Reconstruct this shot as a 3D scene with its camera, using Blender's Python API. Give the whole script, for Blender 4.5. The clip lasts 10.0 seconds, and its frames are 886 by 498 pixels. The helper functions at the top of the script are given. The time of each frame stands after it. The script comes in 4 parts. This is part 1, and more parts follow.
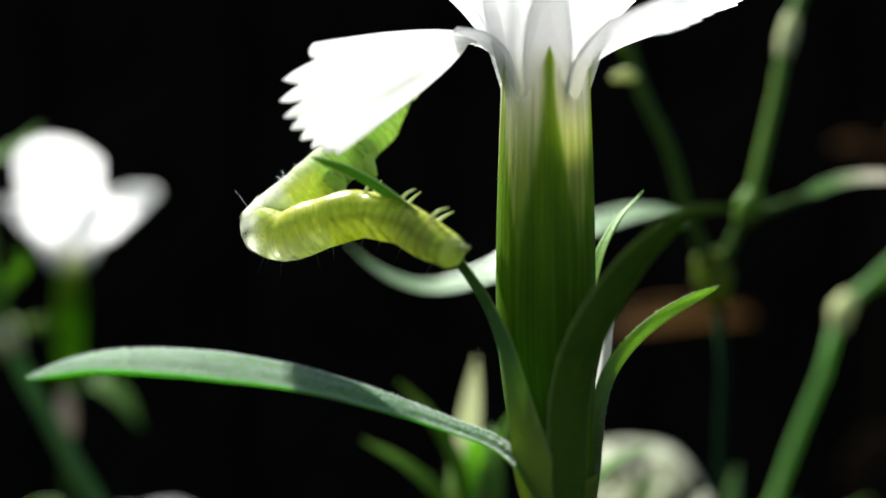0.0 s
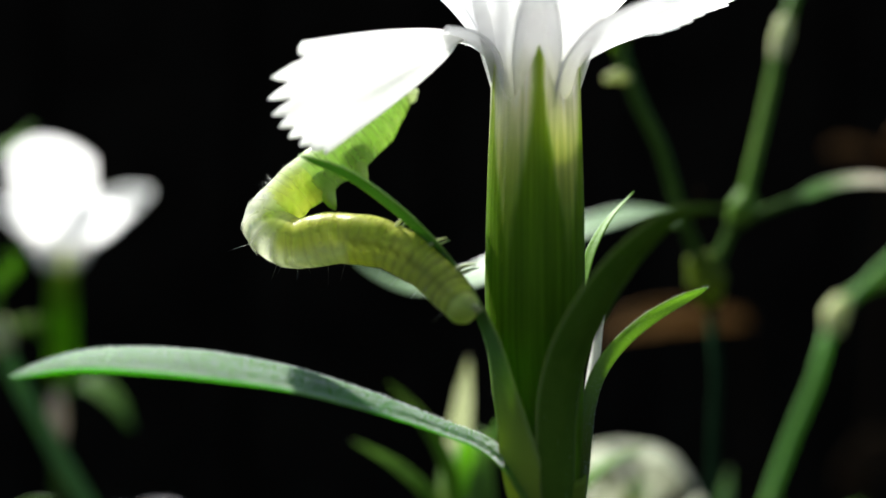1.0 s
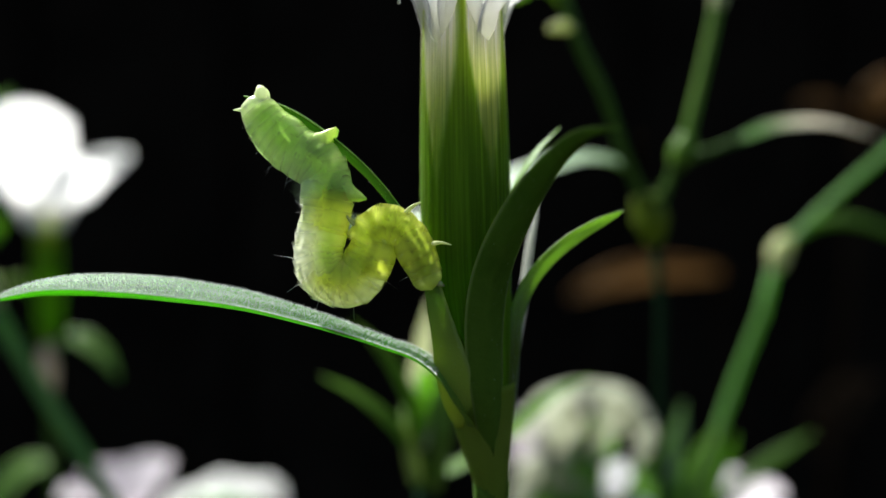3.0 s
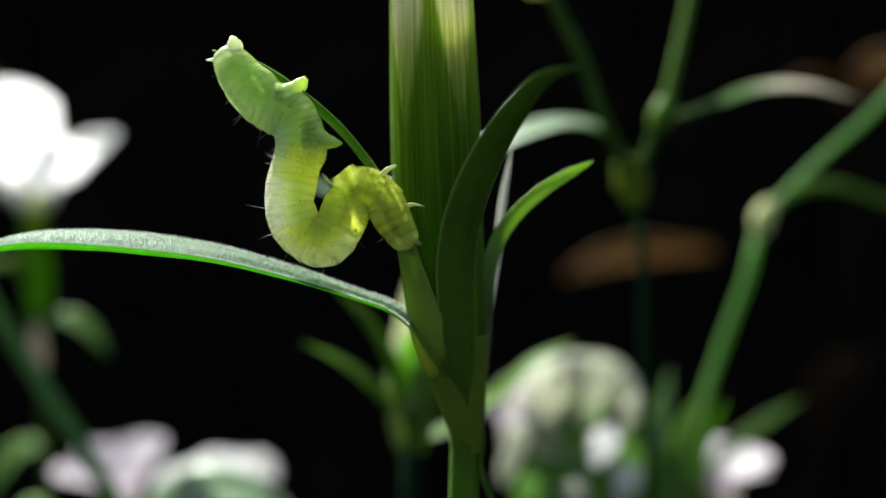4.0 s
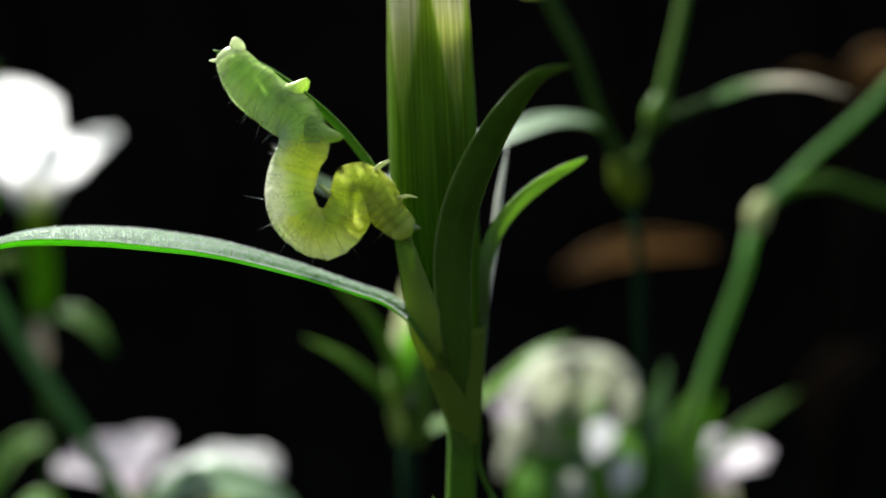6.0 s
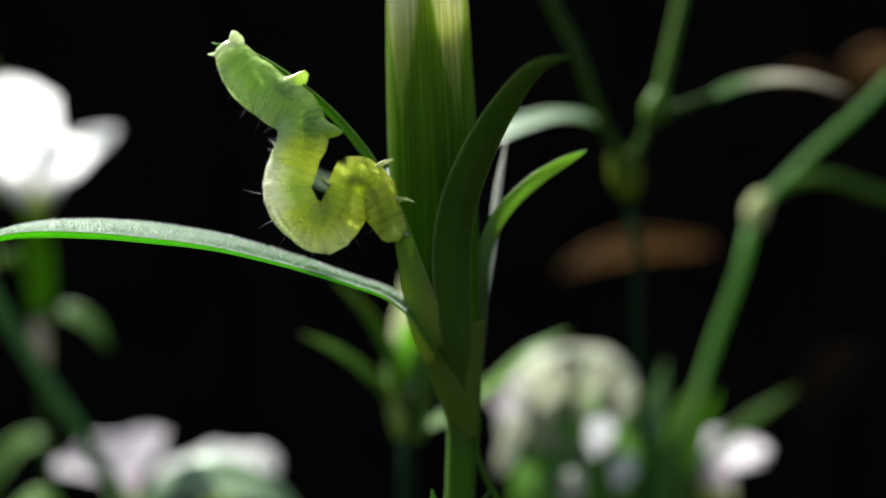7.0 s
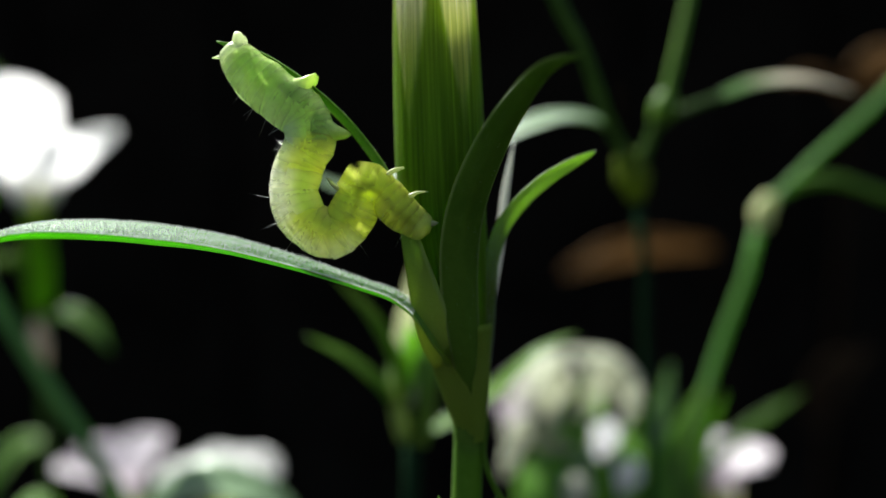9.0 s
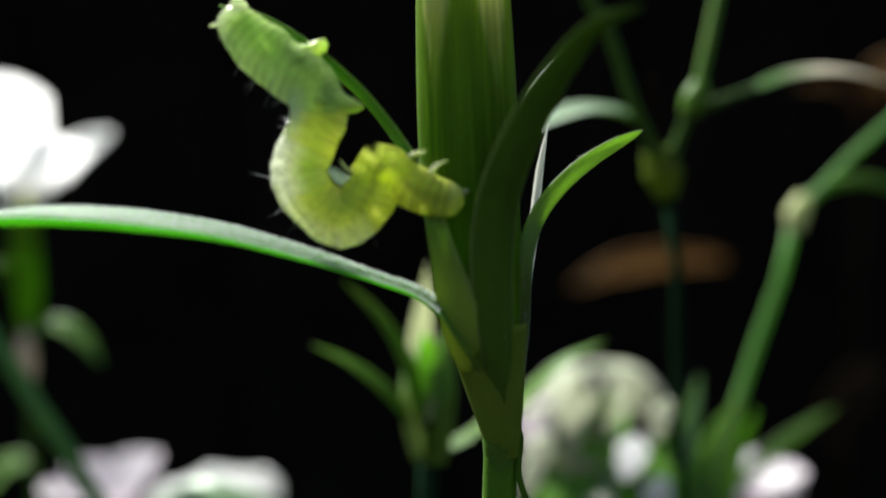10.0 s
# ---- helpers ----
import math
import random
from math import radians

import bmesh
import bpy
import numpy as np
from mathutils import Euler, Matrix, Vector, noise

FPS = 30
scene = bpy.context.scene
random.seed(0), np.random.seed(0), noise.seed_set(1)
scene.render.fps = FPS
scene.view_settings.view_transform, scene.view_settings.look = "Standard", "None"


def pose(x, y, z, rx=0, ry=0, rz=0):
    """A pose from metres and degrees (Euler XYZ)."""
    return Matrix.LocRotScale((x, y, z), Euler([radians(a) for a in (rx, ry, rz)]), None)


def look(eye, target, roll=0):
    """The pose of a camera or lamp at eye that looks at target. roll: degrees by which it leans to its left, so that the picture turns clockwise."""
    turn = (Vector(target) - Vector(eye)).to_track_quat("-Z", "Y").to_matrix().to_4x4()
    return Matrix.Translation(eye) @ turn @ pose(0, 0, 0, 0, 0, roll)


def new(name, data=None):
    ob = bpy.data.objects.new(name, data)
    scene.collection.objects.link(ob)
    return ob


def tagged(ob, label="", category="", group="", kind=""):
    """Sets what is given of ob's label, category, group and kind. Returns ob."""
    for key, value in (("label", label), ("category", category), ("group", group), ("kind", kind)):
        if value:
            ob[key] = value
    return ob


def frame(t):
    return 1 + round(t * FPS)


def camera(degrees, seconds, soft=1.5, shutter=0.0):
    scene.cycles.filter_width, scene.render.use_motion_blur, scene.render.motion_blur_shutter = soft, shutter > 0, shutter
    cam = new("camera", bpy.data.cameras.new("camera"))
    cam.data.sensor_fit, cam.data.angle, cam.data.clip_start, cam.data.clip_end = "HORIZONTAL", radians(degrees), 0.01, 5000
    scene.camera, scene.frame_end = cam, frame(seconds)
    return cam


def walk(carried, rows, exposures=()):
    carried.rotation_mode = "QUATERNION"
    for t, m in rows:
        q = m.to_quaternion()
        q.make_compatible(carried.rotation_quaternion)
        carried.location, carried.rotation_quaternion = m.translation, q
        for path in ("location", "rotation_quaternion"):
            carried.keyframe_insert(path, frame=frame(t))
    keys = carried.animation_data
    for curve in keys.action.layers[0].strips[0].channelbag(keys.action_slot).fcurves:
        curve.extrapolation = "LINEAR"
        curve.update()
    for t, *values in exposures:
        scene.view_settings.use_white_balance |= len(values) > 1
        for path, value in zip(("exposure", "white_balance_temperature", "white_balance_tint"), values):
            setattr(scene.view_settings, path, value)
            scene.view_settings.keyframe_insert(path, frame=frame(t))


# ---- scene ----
# Plants seen from a few centimetres: all lengths below are millimetres from the first eye, which hovers 300 mm over the soil.
MM = 0.001
EYE = 300.0

cam = camera(62.0, 10.0)
cam.data.dof.use_dof = True
cam.data.dof.focus_distance = 0.0445
cam.data.dof.aperture_fstop = 9.5

# seconds, x, y, z in millimetres, yaw, pitch, roll in degrees
PATH = [
    (0.0, 0.000, 0.000, 0.000, -0.000, 0.000, -0.000),
    (0.5, 0.156, -0.070, 0.264, -0.040, 0.110, -0.228),
    (1.0, 0.523, 0.208, -0.209, -0.171, 0.255, -0.243),
    (1.5, 1.929, -0.155, -2.000, -0.338, -0.093, 0.011),
    (1.8, 2.960, -0.190, -3.364, -0.144, -0.636, 0.108),
    (2.0, 3.687, -0.179, -4.164, -0.021, -1.009, 0.174),
    (2.2, 3.864, -0.681, -4.262, -0.140, -1.023, -0.070),
    (3.3, 4.950, -4.457, -2.549, -0.354, -2.089, 1.347),
    (3.5, 5.579, -4.219, -3.565, -0.260, -2.091, 1.387),
    (4.0, 6.057, -4.386, -5.561, -0.371, -2.397, 1.939),
    (4.5, 5.812, -4.417, -6.036, -0.040, -2.700, 2.076),
    (5.0, 6.249, -4.963, -5.846, -0.105, -2.616, 2.255),
    (5.5, 6.290, -5.250, -5.623, -0.223, -2.636, 2.179),
    (7.0, 6.229, -5.377, -6.241, -0.446, -2.470, 2.170),
    (7.5, 6.404, -5.362, -6.728, -0.500, -2.370, 2.147),
    (8.0, 6.305, -4.978, -6.308, -0.678, -2.527, 2.110),
    (8.5, 6.035, -4.636, -6.167, -0.479, -2.612, 2.172),
    (9.0, 5.758, -4.636, -6.191, -0.447, -2.393, 2.043),
    (9.5, 4.530, -2.537, -6.684, -0.596, -1.728, 1.935),
    (10.0, 3.883, 0.567, -8.024, -0.690, -0.844, 2.116),
]
walk(cam, [(t, pose(x * MM, y * MM, (z + EYE) * MM, 90 + pitch, roll, yaw)) for t, x, y, z, yaw, pitch, roll in PATH])

# ---- light ----
SUN_DIR = Vector((-0.37, 0.45, 0.82)).normalized()      # from the plants towards the sun: high, behind them, a little to one side
world = bpy.data.worlds.new("sky")
scene.world = world
world.use_nodes = True
wn = world.node_tree.nodes
sky = wn.new("ShaderNodeTexSky")
sky.sky_type, sky.sun_disc = "NISHITA", False
sky.air_density, sky.dust_density, sky.ozone_density = 1.0, 2.2, 1.0
sky.sun_elevation = math.asin(SUN_DIR.z)
sky.sun_rotation = math.atan2(SUN_DIR.x, SUN_DIR.y)
world.node_tree.links.new(sky.outputs[0], wn["Background"].inputs[0])
wn["Background"].inputs[1].default_value = 0.05

sun_data = bpy.data.lights.new("sun", "SUN")
sun_data.energy, sun_data.angle, sun_data.color = 5.0, radians(0.6), (1.0, 1.0, 0.94)
sun = new("sun", sun_data)
sun.matrix_world = look(SUN_DIR * 3, (0, 0, 0))
scene.view_settings.exposure = 1.64


# ---- materials ----
def material(name):
    m = bpy.data.materials.new(name)
    m.use_nodes = True
    t = m.node_tree
    t.nodes.clear()
    out = t.nodes.new("ShaderNodeOutputMaterial")
    return m, t, out


def node(t, kind, inputs=None, **props):
    n = t.nodes.new(kind)
    for k, v in props.items():
        setattr(n, k, v)
    for k, v in (inputs or {}).items():
        if hasattr(v, "is_output"):
            t.links.new(v, n.inputs[k])
        else:
            n.inputs[k].default_value = v
    return n


def coords(t):
    return node(t, "ShaderNodeTexCoord").outputs["Object"]


def ramp(t, fac, stops):
    r = node(t, "ShaderNodeValToRGB", {0: fac})
    e = r.color_ramp.elements
    while len(e) < len(stops):
        e.new(0.5)
    for el, (p, c) in zip(e, stops):
        el.position, el.color = p, (*c, 1)
    return r.outputs[0]


def noise_fac(t, vec, scale, detail=3.0, rough=0.55):
    return node(t, "ShaderNodeTexNoise", {"Vector": vec, "Scale": scale, "Detail": detail, "Roughness": rough}).outputs[0]


def mix_colour(t, fac, a, b, mode="MIX"):
    return node(t, "ShaderNodeMix", {0: fac, 6: a, 7: b}, data_type="RGBA", blend_type=mode).outputs[2]


def thin_tissue(name, dark, light, through_col, share, rough=0.45, gloss=0.35, bump=0.15, grain=900.0, streak=None, bump_scale=5000.0, margin=None, claw=False, root=None):
    """Leaf or petal tissue: scattering on the lit side, light passing to the other, a waxy film over both."""
    m, t, out = material(name)
    v = coords(t)
    big = noise_fac(t, v, grain * 0.25)
    fine = noise_fac(t, v, grain * 2.2, 4.0)
    col = ramp(t, big, [(0.35, dark), (0.65, light)])
    col = mix_colour(t, 0.35, col, ramp(t, fine, [(0.3, tuple(c * 0.6 for c in dark)), (0.7, tuple(min(1, c * 1.3) for c in light))]))
    bumps = noise_fac(t, v, bump_scale, 3.0)
    if streak:
        w = node(t, "ShaderNodeUVMap")
        lines = node(t, "ShaderNodeTexWave", {"Vector": w.outputs[0], "Scale": streak, "Distortion": 1.2, "Detail": 2.0, "Detail Scale": 1.5}, bands_direction="X").outputs[0]
        col = mix_colour(t, 0.3, col, ramp(t, lines, [(0.2, tuple(c * 0.65 for c in dark)), (0.8, light)]))
        bumps = node(t, "ShaderNodeMath", {0: bumps, 1: lines}, operation="ADD").outputs[0]
    b = node(t, "ShaderNodeBump", {"Strength": bump, "Distance": 0.0001, "Height": bumps}).outputs[0]
    glow = mix_colour(t, fine, (*through_col, 1), (*[c * 0.75 for c in through_col], 1))
    if claw:        # the foot of the petal runs from yellow green to white
        up = node(t, "ShaderNodeSeparateXYZ", {0: node(t, "ShaderNodeUVMap").outputs[0]}).outputs[1]
        foot = ramp(t, up, [(0.0, (0.60, 0.74, 0.22)), (0.22, (0.74, 0.84, 0.38)), (0.32, (0.88, 0.92, 0.60)), (0.40, (0.95, 0.96, 0.80)), (0.47, (0.98, 0.98, 0.92)), (0.54, (1.0, 1.0, 1.0))])
        col = mix_colour(t, 1.0, col, foot, "MULTIPLY")
        glow = mix_colour(t, 1.0, glow, foot, "MULTIPLY")
    if root:        # the foot of the blade turns to its own root colour
        low = node(t, "ShaderNodeMapRange", {0: node(t, "ShaderNodeSeparateXYZ", {0: node(t, "ShaderNodeUVMap").outputs[0]}).outputs[1], 1: root[0], 2: root[1], 3: 1.0, 4: 0.0}, interpolation_type="SMOOTHSTEP").outputs[0]
        col = mix_colour(t, low, col, (*root[2], 1))
        glow = mix_colour(t, low, glow, (*root[3], 1))
    if margin:      # pale thin edge along both sides of the blade
        u = node(t, "ShaderNodeSeparateXYZ", {0: node(t, "ShaderNodeUVMap").outputs[0]}).outputs[0]
        off = node(t, "ShaderNodeMath", {0: node(t, "ShaderNodeMath", {0: u, 1: 0.5}, operation="SUBTRACT").outputs[0]}, operation="ABSOLUTE").outputs[0]
        side = node(t, "ShaderNodeMapRange", {0: off, 1: 0.43, 2: 0.49}, interpolation_type="SMOOTHSTEP").outputs[0]
        col = mix_colour(t, side, col, (*margin, 1))
        glow = mix_colour(t, side, glow, (*[min(0.95, c * 2.2) for c in margin], 1))
    dif = node(t, "ShaderNodeBsdfDiffuse", {"Color": col, "Normal": b})
    tr = node(t, "ShaderNodeBsdfTranslucent", {"Color": glow, "Normal": b})
    mixed = node(t, "ShaderNodeMixShader", {0: share, 1: dif.outputs[0], 2: tr.outputs[0]})
    gl = node(t, "ShaderNodeBsdfGlossy", {"Color": (0.8, 0.85, 0.82, 1), "Roughness": rough, "Normal": b})
    fr = node(t, "ShaderNodeFresnel", {"IOR": 1.4, "Normal": b})
    amount = node(t, "ShaderNodeMath", {0: fr.outputs[0], 1: gloss}, operation="MULTIPLY")
    fin = node(t, "ShaderNodeMixShader", {0: amount.outputs[0], 1: mixed.outputs[0], 2: gl.outputs[0]})
    t.links.new(fin.outputs[0], out.inputs[0])
    return m


LEAF = thin_tissue("leaf_tissue", (0.10, 0.23, 0.035), (0.17, 0.32, 0.075), (0.50, 0.90, 0.06), 0.62, 0.45, 0.4, 0.4)
LEAF_FAR = thin_tissue("leaf_tissue_glaucous", (0.07, 0.15, 0.025), (0.115, 0.21, 0.05), (0.36, 0.66, 0.06), 0.42, 0.5, 0.3, 0.3)
GLAUCOUS = thin_tissue("waxy_leaf_tissue", (0.14, 0.24, 0.12), (0.24, 0.34, 0.21), (0.45, 0.70, 0.20), 0.42, 0.4, 0.8, 0.3)
LEAF_DARK = thin_tissue("bract_tissue", (0.048, 0.112, 0.010), (0.076, 0.152, 0.017), (0.19, 0.38, 0.025), 0.30, 0.5, 0.04, 0.5, margin=(0.17, 0.24, 0.06))
STEM = thin_tissue("stem_skin", (0.042, 0.110, 0.010), (0.075, 0.150, 0.018), (0.32, 0.58, 0.04), 0.17, 0.4, 0.3, 0.3)
OLIVE_FAR = thin_tissue("far_node_skin", (0.06, 0.095, 0.010), (0.10, 0.135, 0.02), (0.34, 0.46, 0.05), 0.45, 0.5, 0.1, 0.5)
OLIVE = thin_tissue("leaf_foot_tissue", (0.13, 0.20, 0.020), (0.19, 0.265, 0.04), (0.60, 0.80, 0.10), 0.5, 0.5, 0.1, 0.5)
# root tint is brightened in place of light shining through the leaf's foot
SHEATH = thin_tissue("sheath_tissue", (0.060, 0.140, 0.040), (0.105, 0.195, 0.065), (0.20, 0.42, 0.06), 0.42, 0.45, 0.04, 0.4, margin=(0.22, 0.30, 0.08), root=(0.10, 0.42, (0.26, 0.36, 0.05), (0.70, 0.86, 0.14)))
SHORT = thin_tissue("short_leaf_tissue", (0.12, 0.24, 0.05), (0.19, 0.33, 0.09), (0.46, 0.70, 0.14), 0.55, 0.45, 0.4, 0.4, root=(0.35, 0.55, (0.085, 0.13, 0.018), (0.34, 0.50, 0.06)))
ARCH = thin_tissue("arching_leaf_tissue", (0.035, 0.14, 0.045), (0.075, 0.20, 0.085), (0.32, 0.88, 0.06), 0.58, 0.38, 0.4, 0.9, bump_scale=9000.0, root=(0.03, 0.24, (0.12, 0.19, 0.035), (0.50, 0.72, 0.08)))
STEM_FAR = thin_tissue("stem_skin_far", (0.070, 0.175, 0.045), (0.115, 0.24, 0.075), (0.38, 0.74, 0.14), 0.32, 0.45, 0.2, 0.3)
# darker copy of the stem skin, with shade on the far stems coloured in
STEM_DARK = thin_tissue("stem_skin_shaded", (0.020, 0.056, 0.005), (0.038, 0.085, 0.010), (0.2, 0.4, 0.03), 0.10, 0.4, 0.3, 0.3)
NODE = thin_tissue("node_skin", (0.36, 0.40, 0.18), (0.56, 0.58, 0.34), (0.7, 0.78, 0.35), 0.45, 0.5, 0.2, 0.3)
PETAL = thin_tissue("petal_tissue", (0.90, 0.90, 0.91), (0.95, 0.95, 0.95), (0.99, 0.99, 0.99), 0.86, 0.6, 0.15, 0.08, grain=300.0, streak=1.2)
PETAL_CLAW = thin_tissue("petal_tissue_with_claw", (0.90, 0.90, 0.91), (0.95, 0.95, 0.95), (0.99, 0.99, 0.99), 0.86, 0.6, 0.15, 0.08, grain=300.0, streak=1.2, claw=True)
PETAL_BLUSH = thin_tissue("petal_tissue_blush", (0.16, 0.20, 0.10), (0.60, 0.60, 0.52), (0.70, 0.72, 0.60), 0.55, 0.6, 0.15, 0.3, grain=900.0)
PETAL_PINK = thin_tissue("petal_tissue_pink", (0.36, 0.33, 0.36), (0.72, 0.68, 0.72), (0.82, 0.77, 0.82), 0.55, 0.6, 0.15, 0.3, grain=700.0)
PALE_LEAF = thin_tissue("withered_leaf_tip", (0.40, 0.35, 0.25), (0.62, 0.56, 0.45), (0.7, 0.6, 0.45), 0.4, 0.6, 0.15, 0.4)
DRY = thin_tissue("dry_leaf_tissue", (0.045, 0.022, 0.005), (0.075, 0.037, 0.010), (0.18, 0.085, 0.018), 0.32, 0.6, 0.05, 0.5)
DRY_DARK = thin_tissue("old_dry_leaf_tissue", (0.014, 0.009, 0.005), (0.026, 0.017, 0.009), (0.05, 0.03, 0.012), 0.25, 0.6, 0.05, 0.5)
WITHERED = thin_tissue("withered_leaf", (0.42, 0.38, 0.28), (0.66, 0.62, 0.50), (0.74, 0.68, 0.52), 0.4, 0.6, 0.15, 0.4, root=(0.22, 0.62, (0.05, 0.12, 0.025), (0.20, 0.40, 0.06)))
GLAUCOUS_ARC = thin_tissue("waxy_arching_leaf_tissue", (0.14, 0.24, 0.12), (0.26, 0.36, 0.23), (0.45, 0.70, 0.20), 0.42, 0.4, 0.8, 0.3, root=(0.08, 0.24, (0.07, 0.16, 0.03), (0.34, 0.66, 0.08)))
PALE_SCALE = thin_tissue("papery_scale", (0.75, 0.78, 0.70), (0.85, 0.87, 0.8), (0.95, 0.96, 0.9), 0.7, 0.5, 0.2, 0.2)
HAIR = thin_tissue("hair", (0.58, 0.64, 0.62), (0.78, 0.83, 0.82), (0.9, 0.92, 0.85), 0.5, 0.3, 0.6, 0.0)


def calyx_skin(name, greens, glows, share, lobed=False, ribs=0.22):
    """Ribbed green tissue, paling towards the mouth of the tube."""
    m, t, out = material(name)
    uv = node(t, "ShaderNodeUVMap").outputs[0]
    sep = node(t, "ShaderNodeSeparateXYZ", {0: uv})
    lines = node(t, "ShaderNodeTexWave", {"Vector": uv, "Scale": 15.0, "Distortion": 5.0, "Detail": 3.0, "Detail Scale": 0.25}, bands_direction="X").outputs[0]
    v = coords(t)
    fine = noise_fac(t, v, 1500.0, 4.0)
    broad = noise_fac(t, v, 350.0, 3.0)
    wob = node(t, "ShaderNodeMath", {0: node(t, "ShaderNodeMath", {0: broad, 1: 0.5}, operation="SUBTRACT").outputs[0], 1: 0.07}, operation="MULTIPLY").outputs[0]
    up = node(t, "ShaderNodeMath", {0: sep.outputs[1], 1: wob}, operation="ADD").outputs[0]
    keep = ramp(t, up, [(0.0, (ribs * 0.8,) * 3), (0.6, (ribs * 0.8,) * 3), (0.9, (ribs * 0.3,) * 3)])
    base = ramp(t, up, greens)
    dark_rib = ramp(t, lines, [(0.1, (0.45, 0.52, 0.4)), (0.8, (1, 1, 1))])
    col = mix_colour(t, keep, base, mix_colour(t, 1.0, base, dark_rib, "MULTIPLY"))
    glow = ramp(t, up, glows)
    glow = mix_colour(t, keep, glow, mix_colour(t, 1.0, glow, dark_rib, "MULTIPLY"))
    if lobed:   # cream membrane between the five lobes
        turn = node(t, "ShaderNodeMath", {0: sep.outputs[0], 1: 5.0, 2: 0.7917}, operation="MULTIPLY_ADD").outputs[0]
        part_ = node(t, "ShaderNodeMath", {0: turn}, operation="FRACT").outputs[0]
        off = node(t, "ShaderNodeMath", {0: part_, 1: 0.5}, operation="SUBTRACT").outputs[0]
        off = node(t, "ShaderNodeMath", {0: node(t, "ShaderNodeMath", {0: off}, operation="ABSOLUTE").outputs[0], 1: 2.0}, operation="MULTIPLY").outputs[0]
        right = node(t, "ShaderNodeMath", {0: part_, 1: 0.5}, operation="GREATER_THAN").outputs[0]
        soft = node(t, "ShaderNodeMapRange", {0: right, 3: 0.30, 4: 0.16}).outputs[0]
        edge = ramp(t, up, [(0.60, (1.05, 1.05, 1.05)), (0.72, (0.84, 0.84, 0.84)), (0.81, (0.56, 0.56, 0.56)), (0.90, (0.32, 0.32, 0.32)), (0.98, (0.17, 0.17, 0.17))])
        past = node(t, "ShaderNodeMath", {0: off, 1: edge}, operation="SUBTRACT").outputs[0]
        pale = node(t, "ShaderNodeMapRange", {0: node(t, "ShaderNodeMath", {0: past, 1: soft}, operation="DIVIDE").outputs[0], 1: -0.6, 2: 0.6}, interpolation_type="SMOOTHSTEP").outputs[0]
        col = mix_colour(t, pale, col, ramp(t, up, [(0.62, (0.22, 0.31, 0.03)), (0.76, (0.48, 0.54, 0.17)), (0.83, (0.70, 0.73, 0.38)), (0.89, (0.86, 0.87, 0.62)), (0.95, (0.93, 0.93, 0.78))]))
        glow = mix_colour(t, pale, glow, ramp(t, up, [(0.62, (0.66, 0.82, 0.08)), (0.72, (0.82, 0.90, 0.28)), (0.80, (0.93, 0.95, 0.54)), (0.87, (0.96, 0.97, 0.72)), (0.93, (0.98, 0.98, 0.86)), (0.98, (0.98, 0.98, 0.94))]))
    long = node(t, "ShaderNodeMapping", {0: uv, 3: (75.0, 2.2, 1.0)}).outputs[0]
    veins = ramp(t, noise_fac(t, long, 1.0, 3.0, 0.6), [(0.35, (0.74, 0.78, 0.70)), (0.52, (0.95, 0.95, 0.92)), (0.68, (1.35, 1.25, 1.5))])
    col = mix_colour(t, 1.0, col, veins, "MULTIPLY")
    glow = mix_colour(t, 1.0, glow, veins, "MULTIPLY")
    h = node(t, "ShaderNodeMath", {0: lines, 1: fine}, operation="ADD").outputs[0]
    b = node(t, "ShaderNodeBump", {"Strength": 0.35, "Distance": 0.00008, "Height": h}).outputs[0]
    dif = node(t, "ShaderNodeBsdfDiffuse", {"Color": col, "Normal": b})
    tr = node(t, "ShaderNodeBsdfTranslucent", {"Color": glow, "Normal": b})
    if lobed:
        share = node(t, "ShaderNodeMapRange", {0: pale, 3: share, 4: 0.92}).outputs[0]
    mixed = node(t, "ShaderNodeMixShader", {0: share, 1: dif.outputs[0], 2: tr.outputs[0]})
    gl = node(t, "ShaderNodeBsdfGlossy", {"Roughness": 0.45, "Normal": b})
    fr = node(t, "ShaderNodeFresnel", {"IOR": 1.35, "Normal": b})
    fin = node(t, "ShaderNodeMixShader", {0: node(t, "ShaderNodeMath", {0: fr.outputs[0], 1: 0.15}, operation="MULTIPLY").outputs[0], 1: mixed.outputs[0], 2: gl.outputs[0]})
    t.links.new(fin.outputs[0], out.inputs[0])
    return m


CALYX = calyx_skin("calyx_skin", [(0.0, (0.10, 0.18, 0.013)), (0.55, (0.115, 0.205, 0.013)), (0.78, (0.15, 0.24, 0.022)), (0.95, (0.20, 0.26, 0.05))],
                   [(0.0, (0.50, 0.74, 0.035)), (0.55, (0.50, 0.75, 0.03)), (0.78, (0.58, 0.80, 0.05)), (0.95, (0.66, 0.82, 0.16))], 0.70, True)
BRACT = calyx_skin("wrapped_bract_skin", [(0.0, (0.16, 0.25, 0.05)), (0.7, (0.17, 0.26, 0.05)), (1.0, (0.24, 0.32, 0.09))],
                   [(0.0, (0.50, 0.68, 0.07)), (0.7, (0.54, 0.72, 0.08)), (1.0, (0.74, 0.84, 0.25))], 0.66, ribs=0.2)


